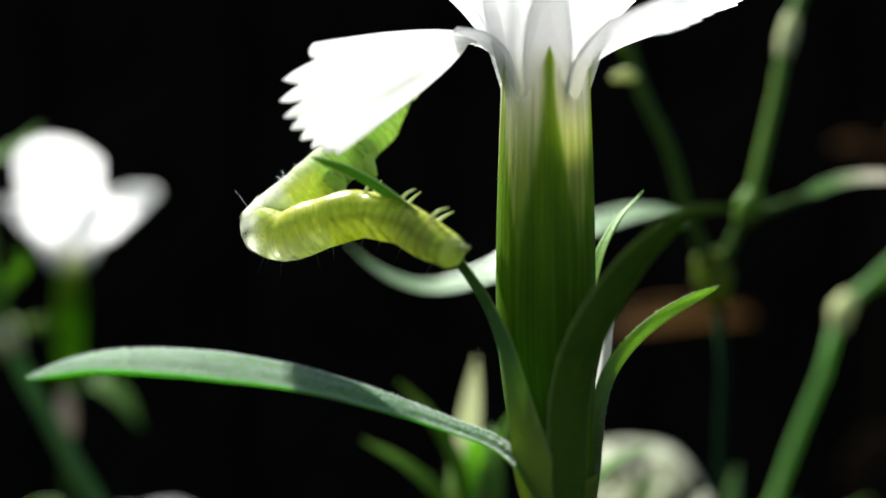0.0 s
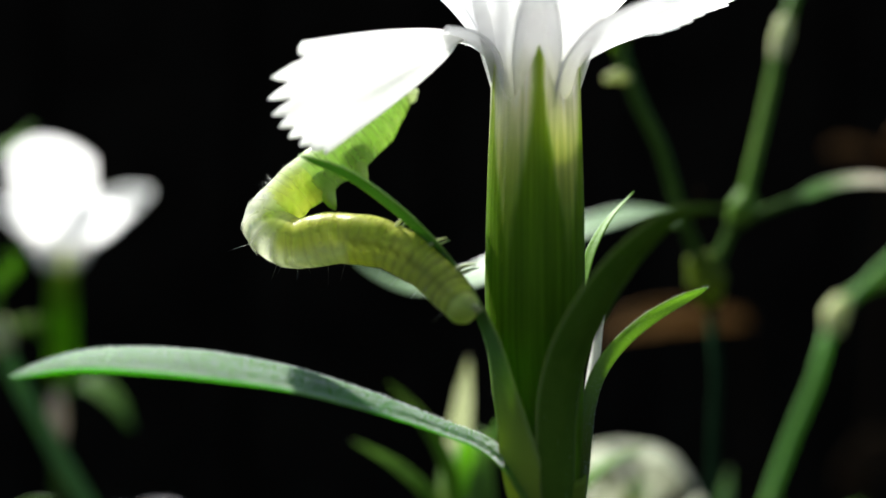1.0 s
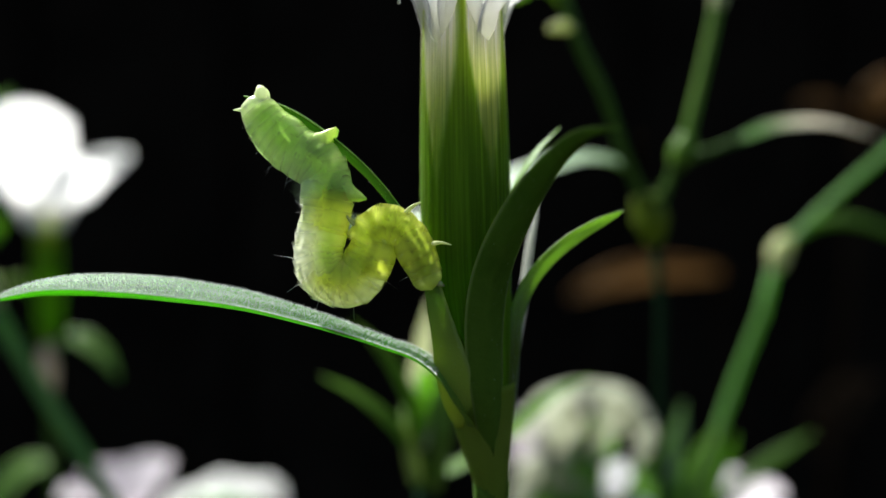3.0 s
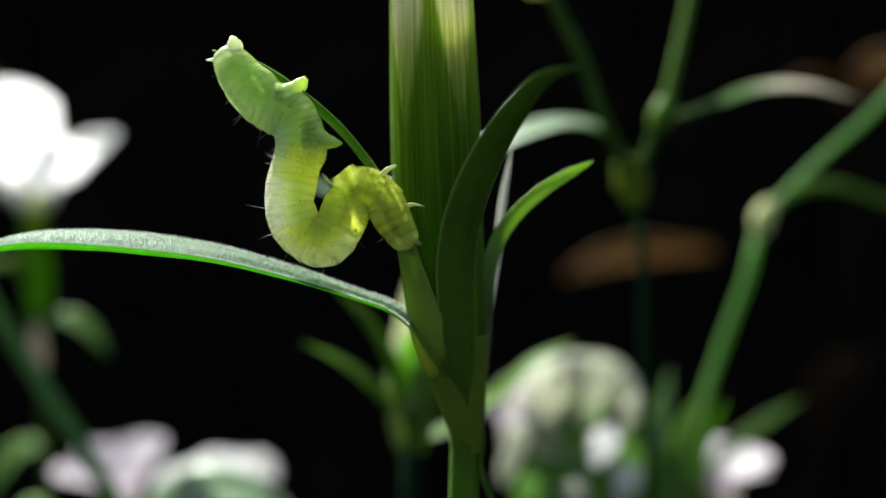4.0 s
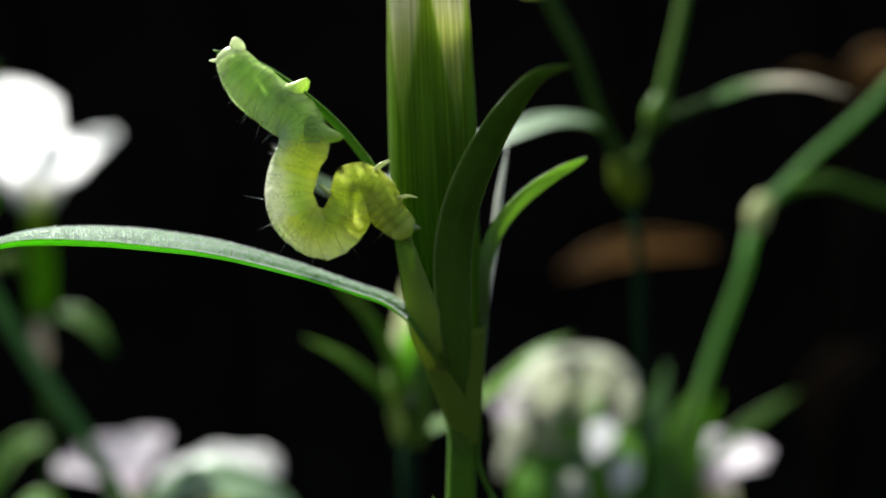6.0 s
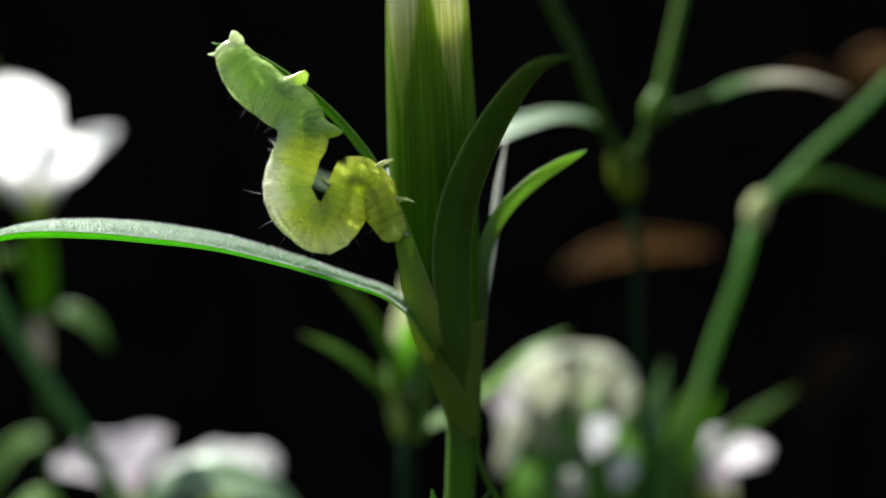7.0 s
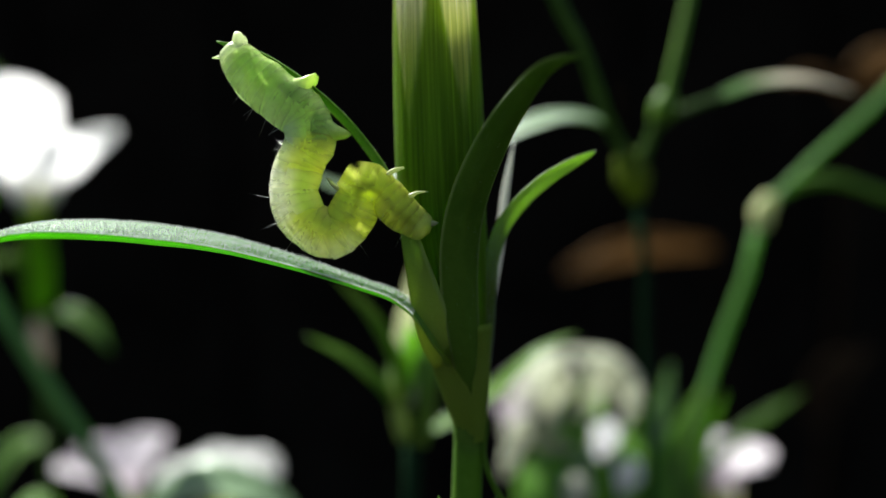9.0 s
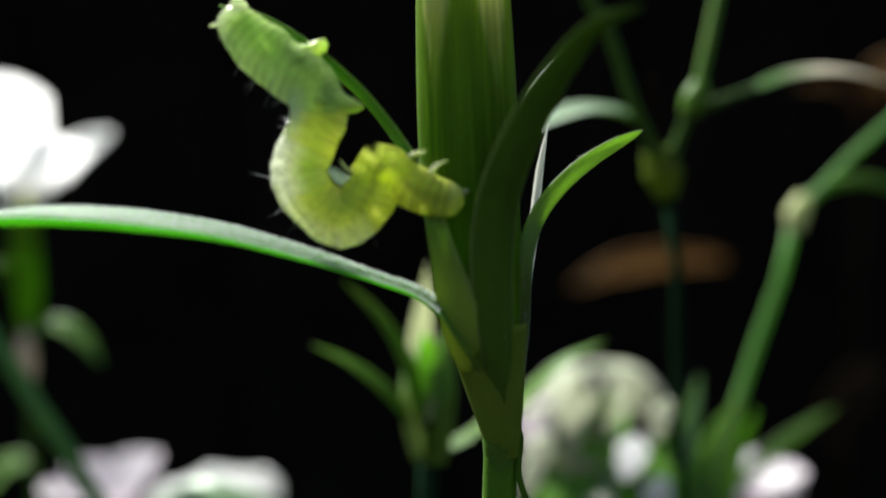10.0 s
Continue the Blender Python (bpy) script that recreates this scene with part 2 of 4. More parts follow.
def larva_skin(name, tone, deep, glow, share, back=None, back_glow=None, line=0.0, ringed=True, pale_from=-0.0001):
    """Soft moist skin that lets much light through; back: the paler colour along the animal's back, sunlight on it
    included; line: the gut showing through the flank.
    """
    m, t, out = material(name)
    v = coords(t)
    a = noise_fac(t, v, 500.0, 3.0)
    info = node(t, "ShaderNodeObjectInfo")
    blend = node(t, "ShaderNodeMath", {0: a, 1: node(t, "ShaderNodeMath", {0: info.outputs["Random"], 1: 0.08}, operation="MULTIPLY").outputs[0]}, operation="ADD").outputs[0]
    col = ramp(t, blend, [(0.4, deep), (0.85, tone)])
    light = ramp(t, blend, [(0.4, tuple(c * k for c, k in zip(glow, (0.80, 0.92, 0.8)))), (0.8, glow)])
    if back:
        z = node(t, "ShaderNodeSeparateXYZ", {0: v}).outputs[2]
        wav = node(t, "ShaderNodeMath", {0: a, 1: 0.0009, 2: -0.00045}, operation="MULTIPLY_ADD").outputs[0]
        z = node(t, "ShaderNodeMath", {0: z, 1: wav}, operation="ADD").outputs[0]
        upper = node(t, "ShaderNodeMapRange", {0: z, 1: pale_from, 2: pale_from + 0.0017}, interpolation_type="SMOOTHSTEP").outputs[0]
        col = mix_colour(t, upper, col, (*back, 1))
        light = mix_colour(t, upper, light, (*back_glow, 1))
        if line:
            near = node(t, "ShaderNodeMath", {0: node(t, "ShaderNodeMath", {0: z, 1: -0.0001}, operation="ADD").outputs[0]}, operation="ABSOLUTE").outputs[0]
            gut = node(t, "ShaderNodeMapRange", {0: near, 1: 0.00042, 2: 0.00002, 3: 0.0, 4: line}, interpolation_type="SMOOTHSTEP").outputs[0]
            light = mix_colour(t, gut, light, (0.25, 0.30, 0.03, 1))
            col = mix_colour(t, gut, col, (0.16, 0.19, 0.03, 1))
    speck = noise_fac(t, v, 3200.0, 2.0)
    col = mix_colour(t, ramp(t, speck, [(0.68, (0, 0, 0)), (0.74, (0.5, 0.5, 0.5))]), col, (*[c * 0.35 for c in deep], 1))
    h = noise_fac(t, v, 2400.0, 4.0)
    b = node(t, "ShaderNodeBump", {"Strength": 0.35, "Distance": 0.0001, "Height": h}).outputs[0]
    dif = node(t, "ShaderNodeBsdfDiffuse", {"Color": col, "Normal": b})
    tr = node(t, "ShaderNodeBsdfTranslucent", {"Color": light, "Normal": b})
    mixed = node(t, "ShaderNodeMixShader", {0: share, 1: dif.outputs[0], 2: tr.outputs[0]})
    gl = node(t, "ShaderNodeBsdfGlossy", {"Roughness": 0.28, "Normal": b})
    fr = node(t, "ShaderNodeFresnel", {"IOR": 1.4, "Normal": b})
    fin = node(t, "ShaderNodeMixShader", {0: node(t, "ShaderNodeMath", {0: fr.outputs[0], 1: 0.45}, operation="MULTIPLY").outputs[0], 1: mixed.outputs[0], 2: gl.outputs[0]})
    if ringed:      # the skin thins out to clear membrane towards both edges of a ring, where the next one takes over
        along = node(t, "ShaderNodeSeparateXYZ", {0: node(t, "ShaderNodeUVMap").outputs[0]}).outputs[1]
        off = node(t, "ShaderNodeMath", {0: node(t, "ShaderNodeMath", {0: along, 1: 0.5}, operation="SUBTRACT").outputs[0]}, operation="ABSOLUTE").outputs[0]
        clear = node(t, "ShaderNodeMapRange", {0: off, 1: 0.03, 2: 0.49}, interpolation_type="SMOOTHSTEP").outputs[0]
        fin = node(t, "ShaderNodeMixShader", {0: clear, 1: fin.outputs[0], 2: node(t, "ShaderNodeBsdfTransparent").outputs[0]})
    t.links.new(fin.outputs[0], out.inputs[0])
    return m


PALE_BACK, PALE_GLOW = (0.88, 0.90, 0.80), (0.82, 0.90, 0.58)
LARVA = larva_skin("larva_skin", (0.82, 0.80, 0.26), (0.62, 0.64, 0.10), (0.93, 0.94, 0.25), 0.68, PALE_BACK, PALE_GLOW)
# mid-body rings whitened further: the sunlit patch is put into their colour
LARVA_SUNLIT = larva_skin("larva_skin_sunlit", (0.84, 0.86, 0.38), (0.58, 0.66, 0.14), (0.93, 0.97, 0.38), 0.66, (0.96, 0.96, 0.92), (0.94, 0.97, 0.76), pale_from=-0.0009)
LARVA_HIND = larva_skin("larva_skin_hind", (0.66, 0.80, 0.36), (0.44, 0.62, 0.16), (0.74, 0.90, 0.30), 0.62, (0.82, 0.88, 0.66), (0.78, 0.92, 0.50))
LARVA_FORE = larva_skin("larva_skin_fore", (0.70, 0.71, 0.20), (0.50, 0.55, 0.09), (0.79, 0.83, 0.15), 0.70, (0.68, 0.72, 0.25), (0.79, 0.84, 0.19), 0.40)
LEG = larva_skin("leg_skin", (0.58, 0.62, 0.34), (0.42, 0.46, 0.22), (0.72, 0.76, 0.4), 0.45, ringed=False)
# pale tail skin, with the bright glint on its tip put into the colour
LARVA_PALE = larva_skin("larva_skin_pale", (0.88, 0.90, 0.70), (0.74, 0.80, 0.50), (0.95, 0.98, 0.7), 0.6, ringed=False)
LARVA_LEG = larva_skin("larva_proleg_skin", (0.70, 0.84, 0.36), (0.46, 0.66, 0.16), (0.85, 0.97, 0.33), 0.64, ringed=False)
LARVA_HEAD = larva_skin("larva_head_skin", (0.66, 0.74, 0.34), (0.40, 0.50, 0.12), (0.86, 0.94, 0.32), 0.66, ringed=False)


def rough_ground(name, a, b, scale, bump_dist, rough=0.95):
    m, t, out = material(name)
    v = coords(t)
    n1 = noise_fac(t, v, scale, 6.0, 0.65)
    n2 = noise_fac(t, v, scale * 9, 4.0)
    col = mix_colour(t, 0.4, ramp(t, n1, [(0.3, a), (0.7, b)]), ramp(t, n2, [(0.3, a), (0.7, b)]))
    bp = node(t, "ShaderNodeBump", {"Strength": 0.8, "Distance": bump_dist, "Height": n2}).outputs[0]
    p = node(t, "ShaderNodeBsdfPrincipled", {"Base Color": col, "Roughness": rough, "Normal": bp, "Specular IOR Level": 0.0})
    t.links.new(p.outputs[0], out.inputs[0])
    return m


SOIL = rough_ground("dark_soil", (0.012, 0.009, 0.007), (0.035, 0.026, 0.018), 40.0, 0.004)
# green stems coloured nearly black, the shade on them put into the colour
STEM_IN_SHADE = rough_ground("stem_in_shade", (0.006, 0.018, 0.008), (0.014, 0.034, 0.016), 300.0, 0.0003)
DEAD_STEM = rough_ground("dead_stem", (0.006, 0.004, 0.002), (0.014, 0.009, 0.005), 300.0, 0.0003)
# near-black base colour stands in for the unlit dark behind the plants
BACKDROP = rough_ground("near_black_backdrop", (0.0012, 0.0010, 0.0008), (0.014, 0.0115, 0.0085), 13.0, 0.001)


# ---- mesh helpers ----
ORIGIN = {}


def at(p):
    """Millimetres from the first eye to metres over the soil."""
    return Vector((p[0], p[1], p[2] + EYE)) * MM


def thing(name, place, label, category, group=""):
    e = new(name)
    e.location = place
    ORIGIN[e.name] = Vector(place)
    return tagged(e, label, category, group)


def part(name, bm, mat, parent=None, label="", smooth=True):
    """Links a bmesh, whose vertices are in world metres, as one mesh object under a thing or a part."""
    origin = ORIGIN[parent.name] if parent else Vector()
    me = bpy.data.meshes.new(name)
    bmesh.ops.recalc_face_normals(bm, faces=bm.faces)
    centre = sum((v.co for v in bm.verts), Vector()) / max(1, len(bm.verts))
    for v in bm.verts:
        v.co -= centre
    bm.to_mesh(me)
    bm.free()
    me.materials.append(mat)
    if smooth:
        me.polygons.foreach_set("use_smooth", [True] * len(me.polygons))
    ob = new(name, me)
    ob.location = centre - origin
    ORIGIN[ob.name] = centre
    if parent:
        ob.parent = parent
    if label:
        tagged(ob, label)
    return ob


def spline(points, n):
    """A smooth line through the points, in n + 1 places at even steps of length."""
    p = [Vector(q) for q in points]
    seg = [max(1e-9, (b - a).length) for a, b in zip(p, p[1:])]
    slope = [(p[1] - p[0]) / seg[0]]
    for i in range(1, len(p) - 1):
        a, b = (p[i] - p[i - 1]) / seg[i - 1], (p[i + 1] - p[i]) / seg[i]
        slope.append((a * seg[i] + b * seg[i - 1]) / (seg[i] + seg[i - 1]))
    slope.append((p[-1] - p[-2]) / seg[-1])
    dense = []
    for i in range(len(p) - 1):
        for k in range(24):
            u = k / 24
            dense.append(p[i] * (2 * u ** 3 - 3 * u * u + 1) + slope[i] * seg[i] * (u ** 3 - 2 * u * u + u)
                         + p[i + 1] * (3 * u * u - 2 * u ** 3) + slope[i + 1] * seg[i] * (u ** 3 - u * u))
    dense.append(p[-1].copy())
    lengths = [0.0]
    for a, b in zip(dense, dense[1:]):
        lengths.append(lengths[-1] + (b - a).length)
    res, j = [], 0
    for k in range(n + 1):
        s = lengths[-1] * k / n
        while j < len(dense) - 2 and lengths[j + 1] < s:
            j += 1
        f = (s - lengths[j]) / max(1e-12, lengths[j + 1] - lengths[j])
        res.append(dense[j].lerp(dense[j + 1], min(1, max(0, f))))
    return res


def grid_faces(bm, rows, uv, us, vs, closed=False):
    n = len(rows[0])
    for i in range(len(rows) - 1):
        for j in range(n if closed else n - 1):
            k = (j + 1) % n
            f = bm.faces.new((rows[i][j], rows[i][k], rows[i + 1][k], rows[i + 1][j]))
            u2 = us[j + 1] if j + 1 < len(us) else 1.0
            for loop, (u, v) in zip(f.loops, ((us[j], vs[i]), (u2, vs[i]), (u2, vs[i + 1]), (us[j], vs[i + 1]))):
                loop[uv].uv = (u, v)


def tube(points, radii, steps=24, sides=14, wobble=0.0, seed=0):
    """A round stem of changing radius through the points (millimetres)."""
    bm = bmesh.new()
    uv = bm.loops.layers.uv.new("uv")
    line = spline(points, steps)
    rows = []
    side = Vector((0, 1, 0))
    for i, c in enumerate(line):
        d = (line[min(i + 1, steps)] - line[max(i - 1, 0)]).normalized()
        a = d.cross(side)
        if a.length < 0.1:
            a = d.cross(Vector((1, 0, 0)))
        a.normalize()
        b = d.cross(a)
        r = float(np.interp(i / steps, np.linspace(0, 1, len(radii)), radii))
        ring = []
        for k in range(sides):
            g = 2 * math.pi * k / sides
            q = c + (a * math.cos(g) + b * math.sin(g)) * r
            q += (q - c) * wobble * noise.noise(q * 0.8 + Vector((seed, 0, 0)))
            ring.append(bm.verts.new(at(q)))
        rows.append(ring)
    grid_faces(bm, rows, uv, [k / sides for k in range(sides)], [i / steps for i in range(steps + 1)], True)
    bm.faces.new(rows[0])
    bm.faces.new(rows[-1])
    return bm


def blade(points, width, facing, belly=0.45, root=0.5, fold=0.25, thick=0.22, steps=30, across=8, twist=0.0, ripple=0.06, tip=0.9, rim=0.0, lip=0.0, seed=0, prof=None, fold_tip=None):
    """A lance-shaped leaf along the points: width in millimetres, facing the way its upper side looks; fold: depth of the keel, running to fold_tip; prof: its outline, as (share of length, share of width)."""
    bm = bmesh.new()
    uv = bm.loops.layers.uv.new("uv")
    line = spline(points, steps)
    face = Vector(facing).normalized()
    top, low = [], []
    us = [j / across for j in range(across + 1)]
    for i, c in enumerate(line):
        f = i / steps
        d = (line[min(i + 1, steps)] - line[max(i - 1, 0)]).normalized()
        side = d.cross(face).normalized()
        up = side.cross(d).normalized()
        turn = Matrix.Rotation(radians(twist * f), 3, d)
        side, up = turn @ side, turn @ up
        if f < belly:
            w = root + (1 - root) * math.sin(f / belly * math.pi / 2)
        else:
            w = max(0.0, 1 - ((f - belly) / (1 - belly)) ** 1.8) ** tip
        if prof:
            w = float(np.interp(f, [p[0] for p in prof], [p[1] for p in prof]))
        w = max(w, 0.02) * width / 2
        keel = fold if fold_tip is None else fold + (fold_tip - fold) * f
        a, b = [], []
        for u in us:
            x = 2 * u - 1
            depth = keel * w * (abs(x) ** 1.4 - 0.35) - rim * w * max(0.0, abs(x) - 0.78) + lip * w * max(0.0, -x - 0.62)
            wave = ripple * w * noise.noise(Vector((f * 7 + seed, x * 1.3, seed)))
            q = c + side * (x * w) + up * (depth + wave)
            h = thick / 2 * (1 - 0.8 * abs(x) ** 3) * min(1.0, 0.25 + w / (0.3 * width)) * (1 + 0.9 * math.exp(-(x / 0.16) ** 2) * (1 - f))
            a.append(bm.verts.new(at(q + up * h)))
            b.append(bm.verts.new(at(q - up * h)))
        top.append(a)
        low.append(b)
    vs = [i / steps for i in range(steps + 1)]
    grid_faces(bm, top, uv, us, vs)
    grid_faces(bm, low, uv, us, vs)
    edge = [r[0] for r in top] + [*top[-1][1:]] + [r[-1] for r in reversed(top[:-1])]
    edge2 = [r[0] for r in low] + [*low[-1][1:]] + [r[-1] for r in reversed(low[:-1])]
    for i in range(len(edge) - 1):
        bm.faces.new((edge[i], edge[i + 1], edge2[i + 1], edge2[i]))
    bm.faces.new((*top[0], *reversed(low[0])))
    return bm


def petal_mesh(length, width, claw=3.0, spread=1.35, rise=12.0, cup=0.12, fringe=0.12, teeth=9, seed=0, bend=1.5, thick=0.12, steps=26, across=36, sag=0.0, foot=0.9, wrap=0.0, wedge=0.0, uneven=1.0, skew=0.0):
    """A fringed petal in local millimetres: the claw rises along z from the origin, bends over and spreads along x. Returned as a bmesh in metres."""
    rnd = random.Random(seed)
    bm = bmesh.new()
    uv = bm.loops.layers.uv.new("uv")
    depth = [rnd.uniform(0.35, 1.0) for _ in range(teeth + 1)]
    limit = radians(90 - rise)
    arc = bend * limit
    total = claw + arc + length
    top, low = [], []
    us = [j / across for j in range(across + 1)]
    for i in range(steps + 1):
        f = i / steps
        a, b = [], []
        for u in us:
            x = 2 * u - 1
            place = u ** uneven * teeth
            cell = place % 1.0
            notch = depth[int(min(place, teeth - 1))] * (1 - abs(2 * cell - 1) ** 0.7) * (1.0 if uneven == 1.0 else 1.3 - 1.05 * u)
            reach = total - length * (fringe * notch + 0.16 * abs(x) ** 2.2 + skew * max(0.0, -x) ** 1.6)
            s = reach * f
            if s < claw:
                px_, pz, ang = 0.0, s, 0.0
            elif s < claw + arc:
                ang = (s - claw) / bend
                px_, pz = bend * (1 - math.cos(ang)), claw + bend * math.sin(ang)
            else:
                ang = limit
                e = s - claw - arc
                px_ = bend * (1 - math.cos(ang)) + e * math.sin(ang)
                pz = claw + bend * math.sin(ang) + e * math.cos(ang) - sag * (e / length) ** 2
            g = max(0.0, (s - claw + min(2.0, 0.4 * claw)) / (total - claw + min(2.0, 0.4 * claw)))
            w = foot + (width / 2 - foot) * (max(0.0, (g - 0.13) / 0.87) ** wedge if wedge else math.sin(min(1.0, g * 1.12) * math.pi / 2) ** spread)
            lift = cup * w * x * x + 0.05 * width * noise.noise(Vector((g * 2.2, x * 1.6, seed * 3.1))) * g
            if wrap:
                off = min(abs(x) * w, wrap * 0.95)
                lift += (wrap - math.sqrt(wrap * wrap - off * off)) * max(0.0, 1 - 1.6 * g) + 0.05 * math.sin(x * 9 + seed) * min(1.0, s / 4) * max(0.0, 1 - 1.3 * g)
            nx, nz = -math.cos(ang), math.sin(ang)
            q = Vector((px_ + nx * lift, x * w, pz + nz * lift))
            n = Vector((nx, 0, nz)) * thick / 2
            a.append(bm.verts.new((q + n) * MM))
            b.append(bm.verts.new((q - n) * MM))
        top.append(a)
        low.append(b)
    vs = [i / steps for i in range(steps + 1)]
    grid_faces(bm, top, uv, us, vs)
    grid_faces(bm, low, uv, us, vs)
    edge = [r[0] for r in top] + [*top[-1][1:]] + [r[-1] for r in reversed(top[:-1])]
    edge2 = [r[0] for r in low] + [*low[-1][1:]] + [r[-1] for r in reversed(low[:-1])]
    rise_of = vs + [1.0] * (across - 1) + vs[::-1]
    for i in range(len(edge) - 1):
        f = bm.faces.new((edge[i], edge[i + 1], edge2[i + 1], edge2[i]))
        for loop in f.loops:
            loop[uv].uv = (0.5, rise_of[i])
    bm.faces.new((*top[0], *reversed(low[0])))
    return bm


def placed(bm, m):
    bm.transform(m)
    return bm


def walled(profile):
    """The profile of a tube with an inner wall."""
    return profile + [(h, max(0.02, r - 0.09)) for h, r in reversed(profile)]


def upright(z):
    return 0.0


def lathe(base, profile, sides=40, lean=upright):
    """A round body about an upright axis through base: profile of (height, radius) in millimetres."""
    bm = bmesh.new()
    uv = bm.loops.layers.uv.new("uv")
    rows = []
    h0, h1 = profile[0][0], max(h for h, r in profile)
    for h, r in profile:
        rows.append([bm.verts.new(at((base[0] + lean(h) + r * math.cos(2 * math.pi * k / sides), base[1] + r * math.sin(2 * math.pi * k / sides), base[2] + h)))
                     for k in range(sides)])
    grid_faces(bm, rows, uv, [k / sides for k in range(sides)], [(h - h0) / (h1 - h0) for h, r in profile], True)
    return bm


def toothed_tube(base, profile, full, tooth, notch, tip, lean=upright, sides=100, rows_low=26, rows_top=14, power=1.68):
    """A calyx: a walled tube whose rim runs out into five points; tooth: the bearing of the first. notch and tip are heights."""
    bm = bmesh.new()
    uv = bm.loops.layers.uv.new("uv")
    hs, rs = [p[0] for p in profile], [p[1] for p in profile]
    low = notch - 1.0
    outer, inner, out_h = [], [], []
    for i in range(rows_low + rows_top + 1):
        a, b, vs = [], [], []
        for k in range(sides):
            g = tooth + 2 * math.pi * k / sides
            part_of = (k * 5 / sides) % 1.0
            e = min(1.0, 2 * min(part_of, 1 - part_of))
            rim = notch + (tip - notch) * (1 - e) ** power
            if i <= rows_low:
                h = hs[0] + (low - hs[0]) * i / rows_low
            else:
                h = low + (rim - low) * (i - rows_low) / rows_top
            over = max(0.0, (h - notch) / (tip - notch))
            r = float(np.interp(h, hs, rs))
            d = Vector((math.cos(g), math.sin(g), 0))
            q = Vector((base[0] + lean(h), base[1], base[2] + h))
            a.append(bm.verts.new(at(q + d * r)))
            b.append(bm.verts.new(at(q + d * (r - 0.09 * (1 - 0.6 * min(1.0, over))))))
            vs.append(h / full)
        outer.append(a)
        inner.append(b)
        out_h.append(vs)
    for grid in (outer, inner):
        for i in range(len(grid) - 1):
            for k in range(sides):
                n = (k + 1) % sides
                f = bm.faces.new((grid[i][k], grid[i][n], grid[i + 1][n], grid[i + 1][k]))
                u0 = tooth / (2 * math.pi) + k / sides
                for loop, (u, v) in zip(f.loops, ((u0, out_h[i][k]), (u0 + 1 / sides, out_h[i][n]), (u0 + 1 / sides, out_h[i + 1][n]), (u0, out_h[i + 1][k]))):
                    loop[uv].uv = (u, v)
    for k in range(sides):
        n = (k + 1) % sides
        f = bm.faces.new((outer[-1][k], outer[-1][n], inner[-1][n], inner[-1][k]))
        for loop in f.loops:
            loop[uv].uv = (tooth / (2 * math.pi) + k / sides, out_h[-1][k])
    return bm


def flower_head(parent, base, height, radius, rises, turns, length, width, seed, mat=PETAL, sag=0.0, fringe=0.12, cup=0.12, bend=1.5, spread=1.35, mouth=1.0):
    """A calyx tube with pointed sepals, and fringed petals that spread from its mouth; mouth: how far the tube reaches up."""
    prof = [(0, 0.45), (0.06, 0.72), (0.16, 0.9), (0.34, 1.0), (0.55, 0.99), (0.75, 0.93), (0.9, 0.88)]
    tube_ob = part("calyx", toothed_tube(base, [(h * height * mouth, r * radius) for h, r in prof], height * mouth, radians(turns[0] + 36), 0.87 * height * mouth, 1.08 * height * mouth, sides=40, rows_low=12, rows_top=8), CALYX, parent)
    for k, (rise, turn) in enumerate(zip(rises, turns)):
        bm = petal_mesh(length * (0.52 if abs(math.sin(radians(turn))) < 0.35 and fringe < 0.05 else 1.0), width, claw=height * 0.42, rise=rise, seed=seed * 7 + k, sag=sag, fringe=fringe, cup=cup, bend=bend, spread=spread)
        c = at((base[0], base[1], base[2] + height * 0.62))
        m = Matrix.Translation(c) @ Matrix.Rotation(radians(turn), 4, "Z") @ Matrix.Translation((radius * 0.62 * MM, 0, 0))
        part("petal", placed(bm, m), mat, tube_ob)
    return tube_ob


def fuzz(leaf, count, length, thick, seed, lean=(0.5, 0.0, 0.3), low=-0.2, reach=1.0):
    """Short stiff hairs over a leaf's skin, joined as one piece."""
    rnd = random.Random(seed)
    me = leaf.data
    polys = [p for p in me.polygons if p.normal.z > low and p.center.x < reach]
    areas = np.cumsum([p.area for p in polys])
    bm = bmesh.new()
    for _ in range(count):
        p = polys[int(np.searchsorted(areas, rnd.random() * areas[-1]))]
        cs = [me.vertices[i].co for i in p.vertices]
        a, b = rnd.random(), rnd.random()
        q = cs[0].lerp(cs[1], a).lerp(cs[-1].lerp(cs[-2], a), b)
        n = (p.normal + Vector(lean) * rnd.uniform(0.2, 1.0) + Vector((rnd.uniform(-1, 1), rnd.uniform(-1, 1), rnd.uniform(-1, 1))) * 0.35).normalized()
        x = n.orthogonal().normalized()
        y = n.cross(x)
        l = length * rnd.uniform(0.5, 1.2) * MM
        r = thick * MM
        base = [bm.verts.new(q + (x * math.cos(g) + y * math.sin(g)) * r - n * r) for g in (0, 2.1, 4.2)]
        top = bm.verts.new(q + n * l)
        for k in range(3):
            bm.faces.new((base[k], base[(k + 1) % 3], top))
    m2 = bpy.data.meshes.new("hairs")
    bm.to_mesh(m2)
    bm.free()
    m2.materials.append(HAIR)
    ob = new("hairs", m2)
    ob.parent = leaf
    tagged(ob, "short pale hairs", kind="stuff")
    return ob


